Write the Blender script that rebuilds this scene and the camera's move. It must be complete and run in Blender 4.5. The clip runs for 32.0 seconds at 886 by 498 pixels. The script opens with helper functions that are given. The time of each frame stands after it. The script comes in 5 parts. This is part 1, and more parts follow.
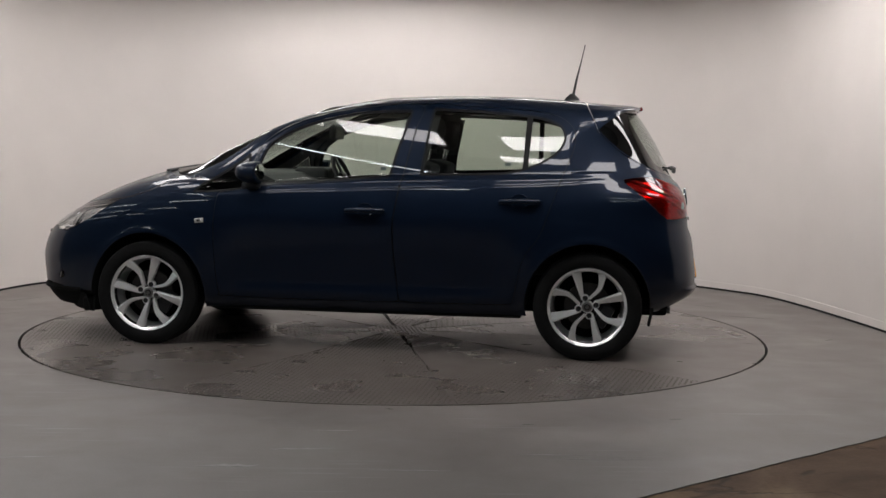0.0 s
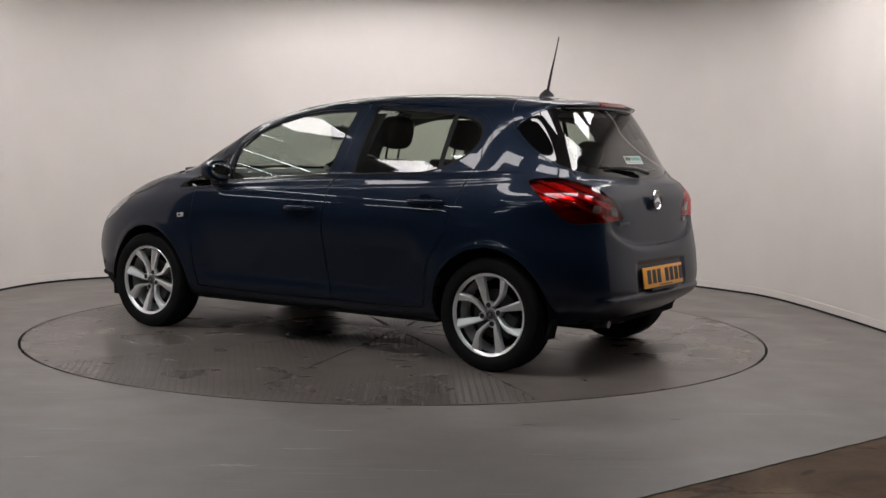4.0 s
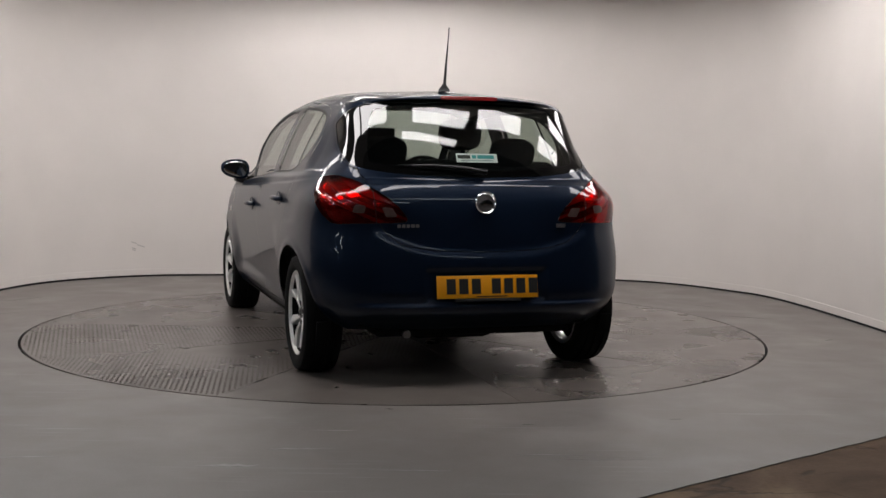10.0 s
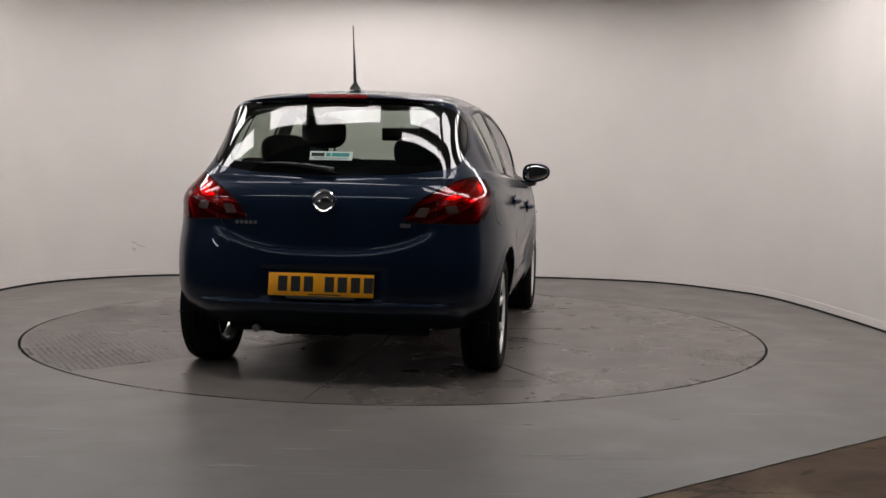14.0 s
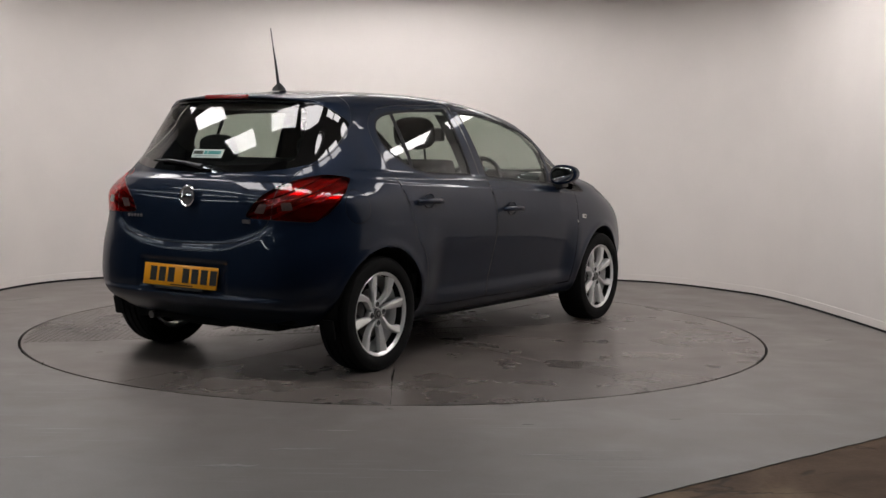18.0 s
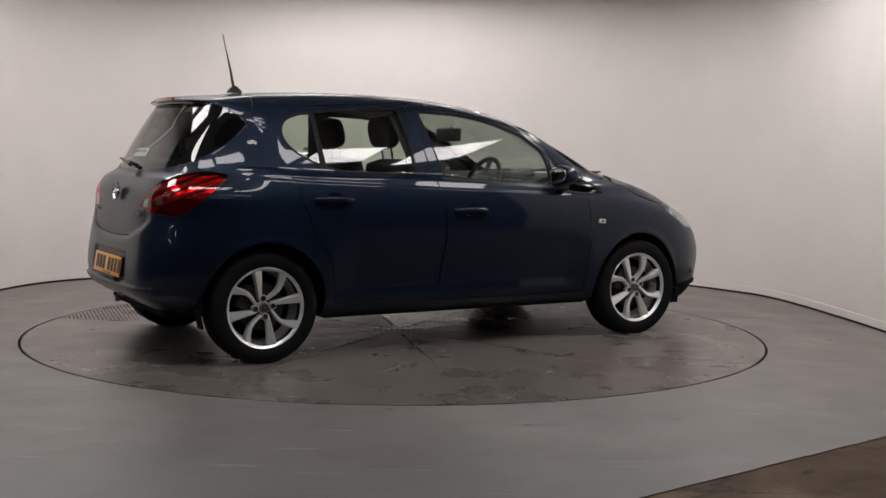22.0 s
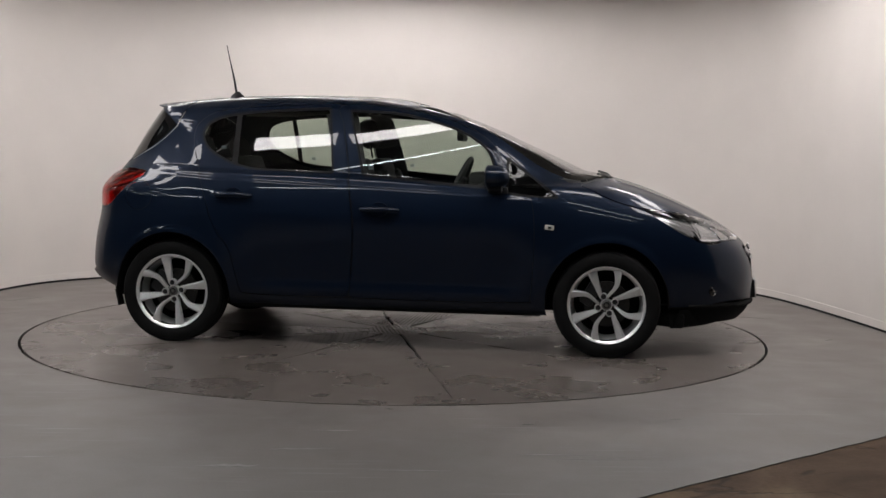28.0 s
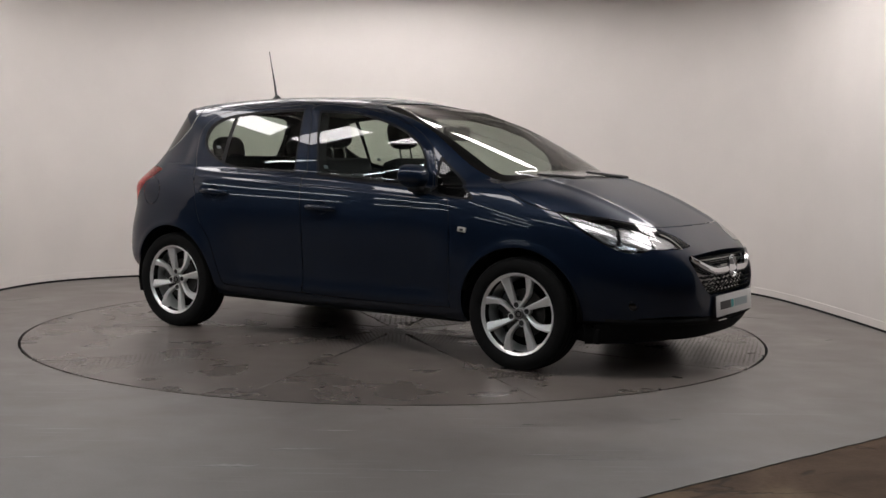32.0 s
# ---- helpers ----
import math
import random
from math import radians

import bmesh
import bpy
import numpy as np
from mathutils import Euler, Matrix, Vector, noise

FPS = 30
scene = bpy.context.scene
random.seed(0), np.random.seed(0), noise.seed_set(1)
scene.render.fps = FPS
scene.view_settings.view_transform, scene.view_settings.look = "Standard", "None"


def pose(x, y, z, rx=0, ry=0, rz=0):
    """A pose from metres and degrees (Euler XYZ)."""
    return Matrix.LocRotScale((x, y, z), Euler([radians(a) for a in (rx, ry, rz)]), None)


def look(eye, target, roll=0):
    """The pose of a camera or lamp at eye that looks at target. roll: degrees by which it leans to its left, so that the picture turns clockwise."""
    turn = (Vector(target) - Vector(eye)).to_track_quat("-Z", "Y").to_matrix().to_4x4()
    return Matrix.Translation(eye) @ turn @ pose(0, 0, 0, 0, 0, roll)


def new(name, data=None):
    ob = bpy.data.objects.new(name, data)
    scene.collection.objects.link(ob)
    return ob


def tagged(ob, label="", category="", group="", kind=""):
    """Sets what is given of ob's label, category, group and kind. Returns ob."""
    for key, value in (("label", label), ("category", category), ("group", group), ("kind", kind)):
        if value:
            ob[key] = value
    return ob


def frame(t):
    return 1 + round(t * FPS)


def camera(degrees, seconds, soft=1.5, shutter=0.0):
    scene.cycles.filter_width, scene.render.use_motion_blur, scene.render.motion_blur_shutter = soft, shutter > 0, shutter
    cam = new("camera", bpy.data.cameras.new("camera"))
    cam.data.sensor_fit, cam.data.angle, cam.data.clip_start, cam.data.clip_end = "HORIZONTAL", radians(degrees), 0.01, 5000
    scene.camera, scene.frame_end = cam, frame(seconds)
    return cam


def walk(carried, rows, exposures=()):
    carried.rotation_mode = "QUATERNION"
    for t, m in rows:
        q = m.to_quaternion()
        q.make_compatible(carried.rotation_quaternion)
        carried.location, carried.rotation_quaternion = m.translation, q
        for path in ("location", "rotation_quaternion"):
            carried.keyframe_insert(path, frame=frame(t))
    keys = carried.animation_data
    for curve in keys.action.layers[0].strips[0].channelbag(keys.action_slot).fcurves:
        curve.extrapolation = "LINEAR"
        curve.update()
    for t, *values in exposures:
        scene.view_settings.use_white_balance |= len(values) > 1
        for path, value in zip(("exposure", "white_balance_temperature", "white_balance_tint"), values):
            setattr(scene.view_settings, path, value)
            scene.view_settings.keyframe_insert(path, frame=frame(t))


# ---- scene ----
EYE = Vector((0.0, -7.512, 1.130))
YAW, PITCH = radians(2.146), radians(4.663)
VIEW = Vector((math.sin(YAW) * math.cos(PITCH), math.cos(YAW) * math.cos(PITCH), -math.sin(PITCH)))
cam = camera(40.69, 32.0, soft=1.5)
STAND = look(EYE, EYE + VIEW, 0.92)
walk(cam, [(0.0, STAND), (32.0, STAND)], [(0.0, 0.04), (32.0, 0.04)])

# the turntable turns clockwise at an even pace
TURN_START, TURN_RATE = 170.04, -6.4305


def heading(t):
    return TURN_START + TURN_RATE * t


# ---- world: a closed hall, so the sky gives almost nothing ----
world = bpy.data.worlds.new("world")
scene.world = world
world.use_nodes = True
world.node_tree.nodes["Background"].inputs["Color"].default_value = (0.05, 0.05, 0.055, 1)
world.node_tree.nodes["Background"].inputs["Strength"].default_value = 0.3


# ---- materials ----
def mat(name, color, rough=0.5, metal=0.0, coat=0.0, var=0.0, scale=30.0, bump=0.0, bscale=200.0, rvar=0.0, spec=0.5, coords="Object"):
    """A plain surface with grain at two scales: colour varies by var, roughness by rvar, relief by bump."""
    m = bpy.data.materials.new(name)
    m.use_nodes = True
    nt = m.node_tree
    b = nt.nodes["Principled BSDF"]
    b.inputs["Base Color"].default_value = (*color, 1)
    b.inputs["Roughness"].default_value = rough
    b.inputs["Metallic"].default_value = metal
    b.inputs["Coat Weight"].default_value = coat
    b.inputs["Coat Roughness"].default_value = 0.015
    b.inputs["Specular IOR Level"].default_value = spec
    tc = nt.nodes.new("ShaderNodeTexCoord")
    if var or rvar:
        n1, n2 = nt.nodes.new("ShaderNodeTexNoise"), nt.nodes.new("ShaderNodeTexNoise")
        n1.inputs["Scale"].default_value, n2.inputs["Scale"].default_value = scale, scale * 0.13
        n1.inputs["Detail"].default_value, n2.inputs["Detail"].default_value = 6, 4
        add = nt.nodes.new("ShaderNodeMath")
        add.operation = "ADD"
        nt.links.new(tc.outputs[coords], n1.inputs["Vector"])
        nt.links.new(tc.outputs[coords], n2.inputs["Vector"])
        nt.links.new(n1.outputs["Fac"], add.inputs[0])
        nt.links.new(n2.outputs["Fac"], add.inputs[1])
        if var:
            mr = nt.nodes.new("ShaderNodeMapRange")
            mr.inputs["From Min"].default_value, mr.inputs["From Max"].default_value = 0.7, 1.3
            mr.inputs["To Min"].default_value, mr.inputs["To Max"].default_value = 1 - var, 1 + var
            hs = nt.nodes.new("ShaderNodeHueSaturation")
            hs.inputs["Color"].default_value = (*color, 1)
            nt.links.new(add.outputs[0], mr.inputs["Value"])
            nt.links.new(mr.outputs["Result"], hs.inputs["Value"])
            nt.links.new(hs.outputs["Color"], b.inputs["Base Color"])
        if rvar:
            mr = nt.nodes.new("ShaderNodeMapRange")
            mr.inputs["From Min"].default_value, mr.inputs["From Max"].default_value = 0.7, 1.3
            mr.inputs["To Min"].default_value, mr.inputs["To Max"].default_value = max(rough - rvar, 0.02), rough + rvar
            nt.links.new(add.outputs[0], mr.inputs["Value"])
            nt.links.new(mr.outputs["Result"], b.inputs["Roughness"])
    if bump:
        n3, bp = nt.nodes.new("ShaderNodeTexNoise"), nt.nodes.new("ShaderNodeBump")
        n3.inputs["Scale"].default_value = bscale
        bp.inputs["Strength"].default_value, bp.inputs["Distance"].default_value = bump, 0.002
        nt.links.new(tc.outputs[coords], n3.inputs["Vector"])
        nt.links.new(n3.outputs["Fac"], bp.inputs["Height"])
        nt.links.new(bp.outputs["Normal"], b.inputs["Normal"])
    return m


def glow(name, color, strength):
    m = bpy.data.materials.new(name)
    m.use_nodes = True
    nt = m.node_tree
    nt.nodes.remove(nt.nodes["Principled BSDF"])
    e = nt.nodes.new("ShaderNodeEmission")
    e.inputs["Color"].default_value, e.inputs["Strength"].default_value = (*color, 1), strength
    nt.links.new(e.outputs[0], nt.nodes["Material Output"].inputs["Surface"])
    return m


def pane(name, tint, base=0.062, rough=0.0):
    """Thin sheet glass: lets light through with a tint, mirrors by its gloss."""
    m = bpy.data.materials.new(name)
    m.use_nodes = True
    nt = m.node_tree
    nt.nodes.remove(nt.nodes["Principled BSDF"])
    tr, gl = nt.nodes.new("ShaderNodeBsdfTransparent"), nt.nodes.new("ShaderNodeBsdfGlossy")
    lw, mx = nt.nodes.new("ShaderNodeLayerWeight"), nt.nodes.new("ShaderNodeMixShader")
    pw, ma = nt.nodes.new("ShaderNodeMath"), nt.nodes.new("ShaderNodeMath")
    lw.inputs["Blend"].default_value = 0.5
    pw.operation, ma.operation = "POWER", "MULTIPLY_ADD"
    pw.inputs[1].default_value = 4.0
    ma.inputs[1].default_value, ma.inputs[2].default_value = 0.9, base
    tr.inputs["Color"].default_value = (*tint, 1)
    gl.inputs["Roughness"].default_value = rough
    nt.links.new(lw.outputs["Facing"], pw.inputs[0])
    nt.links.new(pw.outputs[0], ma.inputs[0])
    nt.links.new(ma.outputs[0], mx.inputs[0])
    nt.links.new(tr.outputs[0], mx.inputs[1])
    nt.links.new(gl.outputs[0], mx.inputs[2])
    nt.links.new(mx.outputs[0], nt.nodes["Material Output"].inputs["Surface"])
    return m


PAINT = mat("navy_paint", (0.0040, 0.0098, 0.0235), rough=0.40, metal=0.35, coat=0.55, var=0.05, scale=5, spec=0.10)
PAINT.node_tree.nodes["Principled BSDF"].inputs["Coat Roughness"].default_value = 0.0
BLACK = mat("black_plastic", (0.012, 0.012, 0.013), rough=0.45, var=0.15, scale=300, bump=0.1, bscale=900)
GLOSSBLACK = mat("gloss_black", (0.004, 0.004, 0.005), rough=0.08, coat=0.6, var=0.1)
RUBBER = mat("tyre_rubber", (0.006, 0.006, 0.006), rough=0.8, spec=0.15, var=0.2, scale=120, bump=0.2, bscale=500)
SEAL = mat("rubber_seal", (0.004, 0.004, 0.0045), rough=0.6, var=0.1, spec=0.2)
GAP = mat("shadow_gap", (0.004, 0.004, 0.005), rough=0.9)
ALLOY = mat("silver_alloy", (0.80, 0.80, 0.79), rough=0.28, metal=0.6, coat=0.3, var=0.04, scale=300)
DISC = mat("brake_disc_iron", (0.055, 0.052, 0.050), rough=0.45, metal=0.8, var=0.2, scale=60)
STEEL = mat("brake_steel", (0.22, 0.215, 0.21), rough=0.4, metal=1.0, var=0.2, scale=60)
CHROME = mat("chrome", (0.75, 0.76, 0.78), rough=0.08, metal=1.0)
UNDER = mat("underbody_black", (0.006, 0.006, 0.006), rough=0.9, var=0.2, spec=0.15)
FABRIC = mat("charcoal_fabric", (0.022, 0.022, 0.024), rough=0.95, var=0.25, scale=400, bump=0.4, bscale=900)
TRIM = mat("interior_plastic", (0.03, 0.03, 0.032), rough=0.6, var=0.1, scale=200, bump=0.2, bscale=800)
LINER = mat("headlining_fabric", (0.42, 0.41, 0.38), rough=0.95, var=0.06, scale=300)
SIDEGLASS = pane("side_glass", (0.66, 0.72, 0.66))
SAILGLASS = pane("dark_side_glass", (0.07, 0.075, 0.075), 0.02)
SCREEN = pane("windscreen_glass", (0.70, 0.76, 0.71))
REARGLASS = pane("rear_glass", (0.60, 0.66, 0.61))
FRIT = mat("black_glass_border", (0.003, 0.003, 0.003), rough=0.03, spec=0.6)
REDLENS = pane("red_lens", (0.86, 0.020, 0.014), 0.04)
LAMPSILVER = mat("lamp_reflector", (0.36, 0.36, 0.36), rough=0.20, metal=0.9, var=0.35, scale=55, bump=0.5, bscale=45)
LAMPDARK = mat("lamp_inner_dark", (0.10, 0.09, 0.09), rough=0.35, var=0.3, scale=60)
REDSOLID = mat("red_plastic", (0.16, 0.006, 0.006), rough=0.25, coat=0.8, var=0.15, scale=60)
CLEARLENS = pane("clear_lens", (0.95, 0.96, 0.97), 0.035)
WHITELENS = mat("clear_ribbed_lens", (0.085, 0.055, 0.05), rough=0.15, coat=1.0, var=0.3, scale=90)
YELLOW = mat("yellow_plate", (0.80, 0.33, 0.008), rough=0.35, coat=0.4, var=0.03, scale=80)
PLATEWHITE = mat("white_plate", (0.55, 0.55, 0.545), rough=0.35, coat=0.4, var=0.03, scale=80)
INK = mat("black_ink", (0.01, 0.01, 0.01), rough=0.5)
TEAL = mat("teal_ink", (0.05, 0.35, 0.36), rough=0.5)
GREYINK = mat("grey_ink", (0.3, 0.36, 0.38), rough=0.5)
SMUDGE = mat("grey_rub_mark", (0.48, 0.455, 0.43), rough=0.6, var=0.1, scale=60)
STICKER = mat("white_sticker", (0.8, 0.82, 0.83), rough=0.5)
MIRROR = mat("mirror_glass", (0.85, 0.86, 0.87), rough=0.01, metal=1.0)
AMBER = mat("clear_indicator", (0.55, 0.53, 0.50), rough=0.15, coat=1.0)


# ---- mesh helpers ----
def link_mesh(name, verts, faces, material, parent=None, label="", smooth=True, normals=None):
    me = bpy.data.meshes.new(name)
    me.from_pydata([tuple(v) for v in verts], [], [tuple(f) for f in faces])
    me.materials.append(material)
    me.polygons.foreach_set("use_smooth", [smooth] * len(me.polygons))
    me.update()
    if normals is not None:
        me.normals_split_custom_set_from_vertices([tuple(n) for n in normals])
    ob = new(name, me)
    ob.parent = parent
    if label:
        tagged(ob, label)
    return ob


def part(name, bm, material, parent, label="", smooth=None, m=None):
    """Links a bmesh as one mesh object under a thing or a part. smooth: the angle in degrees below which edges are rounded."""
    if m is not None:
        bm.transform(m)
    bmesh.ops.recalc_face_normals(bm, faces=bm.faces)
    me = bpy.data.meshes.new(name)
    bm.to_mesh(me)
    bm.free()
    me.materials.append(material)
    if smooth:
        me.polygons.foreach_set("use_smooth", [True] * len(me.polygons))
        me.set_sharp_from_angle(angle=radians(smooth))
    ob = new(name, me)
    ob.parent = parent
    if label:
        tagged(ob, label)
    return ob


def box(sx, sy, sz, bevel=0.0, m=None, seg=2):
    bm = bmesh.new()
    bmesh.ops.create_cube(bm, size=1)
    bmesh.ops.scale(bm, vec=(sx, sy, sz), verts=bm.verts)
    if bevel:
        bmesh.ops.bevel(bm, geom=bm.edges[:], offset=bevel, segments=seg, profile=0.6, affect="EDGES")
    if m is not None:
        bm.transform(m)
    return bm


def merge(*bms):
    """Joins several bmeshes into one."""
    out = bmesh.new()
    for b in bms:
        me = bpy.data.meshes.new("tmp")
        b.to_mesh(me)
        b.free()
        out.from_mesh(me)
        bpy.data.meshes.remove(me)
    return out


def lathe(profile, n=48, closed=False):
    """Turns a profile of (radius, height) round the z axis."""
    bm = bmesh.new()
    rings = [[bm.verts.new((r * math.cos(2 * math.pi * i / n), r * math.sin(2 * math.pi * i / n), h)) for i in range(n)] for r, h in profile]
    pairs = list(zip(rings, rings[1:])) + ([(rings[-1], rings[0])] if closed else [])
    for a, b in pairs:
        for i in range(n):
            j = (i + 1) % n
            bm.faces.new((a[i], a[j], b[j], b[i]))
    if not closed:
        for r in (rings[0], rings[-1]):
            if profile[rings.index(r)][0] < 0.3 and len(rings) > 1:
                bm.faces.new(r)
    return bm


def tube(points, radius, n=10):
    """A round bar along points; radius may be one number or one for each point."""
    pts = [Vector(p) for p in points]
    rad = radius if isinstance(radius, (list, tuple)) else [radius] * len(pts)
    bm = bmesh.new()
    rings = []
    for i, p in enumerate(pts):
        d = (pts[min(i + 1, len(pts) - 1)] - pts[max(i - 1, 0)]).normalized()
        a = d.cross(Vector((0.123, 0.31, 0.94))).normalized()
        b = d.cross(a)
        rings.append([bm.verts.new(p + rad[i] * (math.cos(2 * math.pi * k / n) * a + math.sin(2 * math.pi * k / n) * b)) for k in range(n)])
    for r, s in zip(rings, rings[1:]):
        for k in range(n):
            bm.faces.new((r[k], r[(k + 1) % n], s[(k + 1) % n], s[k]))
    bm.faces.new(rings[0])
    bm.faces.new(rings[-1])
    return bm


def prism(outline, depth, bevel=0.0):
    """A flat outline of (x, y) raised by depth along z."""
    bm = bmesh.new()
    low = [bm.verts.new((x, y, 0)) for x, y in outline]
    f = bm.faces.new(low)
    top = bmesh.ops.extrude_face_region(bm, geom=[f])
    bmesh.ops.translate(bm, vec=(0, 0, depth), verts=[g for g in top["geom"] if isinstance(g, bmesh.types.BMVert)])
    if bevel:
        bmesh.ops.bevel(bm, geom=bm.edges[:], offset=bevel, segments=2, profile=0.6, affect="EDGES")
    return bm


def lettering(text, size, material, parent, m, name="lettering", depth=0.0006, label=""):
    cu = bpy.data.curves.new("text", "FONT")
    cu.body, cu.size, cu.extrude, cu.align_x, cu.align_y = text, size, depth, "CENTER", "CENTER"
    tmp = bpy.data.objects.new("text", cu)
    me = bpy.data.meshes.new_from_object(tmp)
    bpy.data.objects.remove(tmp)
    bpy.data.curves.remove(cu)
    me.name = name
    me.transform(m)
    me.materials.clear()
    me.materials.append(material)
    ob = new(name, me)
    ob.parent = parent
    if label:
        tagged(ob, label)
    return ob


# ---- the room ----
def spline(points, n, closed=False):
    """A smooth line through points (any dimension), n steps a span."""
    P = np.array(points, float)
    k = len(P)
    out = []
    for i in range(k if closed else k - 1):
        p1, p2 = P[i], P[(i + 1) % k]
        p0 = P[i - 1] if (closed or i > 0) else 2 * p1 - p2
        p3 = P[(i + 2) % k] if (closed or i + 2 < k) else 2 * p2 - p1
        for s in range(n):
            t = s / n
            out.append(0.5 * (2 * p1 + (p2 - p0) * t + (2 * p0 - 5 * p1 + 4 * p2 - p3) * t * t + (3 * p1 - p0 - 3 * p2 + p3) * t ** 3))
    if not closed:
        out.append(P[-1])
    return np.array(out)


WALL_LINE = [(-3.24, -0.15), (-3.20, 0.8), (-3.08, 1.8), (-2.84, 2.42), (-2.35, 2.88), (-1.70, 3.10), (-0.4, 3.22), (1.1, 3.23),
             (2.0, 3.05), (2.44, 2.78), (2.78, 2.32), (2.96, 1.98), (3.07, 1.39), (3.14, 0.64), (3.18, 0.0), (3.22, -0.7), (3.26, -1.75)]


def sweep_wall(name, line, profile, material):
    """Sweeps a profile of (outward, up) along a ground line."""
    n = len(line)
    tang = np.gradient(line, axis=0)
    nrm = np.stack([-tang[:, 1], tang[:, 0]], 1)
    nrm /= np.linalg.norm(nrm, axis=1)[:, None]
    verts, faces = [], []
    for o, z in profile:
        for i in range(n):
            verts.append((line[i, 0] + nrm[i, 0] * o, line[i, 1] + nrm[i, 1] * o, z))
    k = len(profile)
    for a in range(k):
        b = (a + 1) % k
        for i in range(n - 1):
            faces.append((a * n + i, a * n + i + 1, b * n + i + 1, b * n + i))
    faces.append([a * n for a in range(k)])
    faces.append([a * n + n - 1 for a in reversed(range(k))])
    ob = link_mesh(name, verts, faces, material, smooth=True)
    ob.data.set_sharp_from_angle(angle=radians(35))
    return ob


CEIL = 2.58
WALLPAINT = mat("wall_paint", (0.74, 0.70, 0.665), rough=0.55, var=0.035, scale=2.2, bump=0.12, bscale=35, spec=0.3)


def worn_paint(name, color, rough, blotch, grime, scratch, spec=0.5, per_plate=0.0):
    """Trodden floor paint: wide tonal blotches, dark grime spots, fine pale scratches that run mostly one way, gloss that wears off unevenly."""
    m = bpy.data.materials.new(name)
    m.use_nodes = True
    nt = m.node_tree
    b = nt.nodes["Principled BSDF"]
    tc = nt.nodes.new("ShaderNodeTexCoord")

    def cloud(scale, detail, stretch=None, distort=0.0):
        n = nt.nodes.new("ShaderNodeTexNoise")
        n.inputs["Scale"].default_value, n.inputs["Detail"].default_value, n.inputs["Distortion"].default_value = scale, detail, distort
        if stretch:
            mp = nt.nodes.new("ShaderNodeMapping")
            mp.inputs["Scale"].default_value = stretch
            mp.inputs["Rotation"].default_value = (0, 0, 0.05)
            nt.links.new(tc.outputs["Object"], mp.inputs["Vector"])
            nt.links.new(mp.outputs["Vector"], n.inputs["Vector"])
        else:
            nt.links.new(tc.outputs["Object"], n.inputs["Vector"])
        return n.outputs["Fac"]

    def span(value, lo, hi, out_lo, out_hi):
        n = nt.nodes.new("ShaderNodeMapRange")
        for key, v in (("From Min", lo), ("From Max", hi), ("To Min", out_lo), ("To Max", out_hi)):
            n.inputs[key].default_value = v
        nt.links.new(value, n.inputs["Value"])
        return n.outputs["Result"]

    def times(p, q):
        n = nt.nodes.new("ShaderNodeMath")
        n.operation = "MULTIPLY"
        nt.links.new(p, n.inputs[0])
        nt.links.new(q, n.inputs[1])
        return n.outputs[0]

    wide, mid = cloud(0.9, 4, None, 0.5), cloud(3.0, 4, None, 0.3)
    tone = times(span(wide, 0.32, 0.68, 1 - blotch, 1 + blotch), span(mid, 0.35, 0.65, 1 - blotch * 0.5, 1 + blotch * 0.5))
    spots = span(cloud(2.4, 5, None, 0.8), 0.30, 0.60, 1 - grime, 1.0)
    tone = times(tone, spots)
    tone = times(tone, span(cloud(120.0, 4), 0.3, 0.7, 0.95, 1.05))
    lines = times(span(cloud(7.0, 7, (0.22, 6.0, 1.0)), 0.60, 0.72, 0.0, 1.0), span(cloud(1.6, 3), 0.48, 0.62, 0.0, 1.0))
    if per_plate:
        oi = nt.nodes.new("ShaderNodeObjectInfo")
        tone = times(tone, span(oi.outputs["Random"], 0.0, 1.0, 1 - per_plate, 1 + per_plate))
    hs = nt.nodes.new("ShaderNodeHueSaturation")
    hs.inputs["Color"].default_value = (*color, 1)
    nt.links.new(tone, hs.inputs["Value"])
    mx = nt.nodes.new("ShaderNodeMix")
    mx.data_type = "RGBA"
    nt.links.new(span(lines, 0.0, 1.0, 0.0, scratch), mx.inputs["Factor"])
    nt.links.new(hs.outputs["Color"], mx.inputs["A"])
    mx.inputs["B"].default_value = (0.30, 0.31, 0.30, 1)
    nt.links.new(mx.outputs["Result"], b.inputs["Base Color"])
    nt.links.new(times(span(wide, 0.3, 0.7, rough * 0.88, rough * 1.12), span(mid, 0.3, 0.7, 0.82, 1.18)), b.inputs["Roughness"])
    b.inputs["Specular IOR Level"].default_value = spec
    bp = nt.nodes.new("ShaderNodeBump")
    bp.inputs["Strength"].default_value, bp.inputs["Distance"].default_value = 0.10, 0.002
    nt.links.new(cloud(22.0, 3), bp.inputs["Height"])
    nt.links.new(bp.outputs["Normal"], b.inputs["Normal"])
    return m


FLOORPAINT = worn_paint("grey_floor_paint", (0.158, 0.142, 0.132), 0.46, 0.10, 0.06, 0.55, 0.5)
TABLEPAINT = worn_paint("turntable_paint", (0.120, 0.104, 0.093), 0.30, 0.14, 0.14, 0.04, 0.5, 0.10)
# tread darker than the plates: contrast of its relief put into the colour
TREADPAINT = worn_paint("dark_tread_paint", (0.104, 0.090, 0.080), 0.32, 0.16, 0.20, 0.0, 0.45)


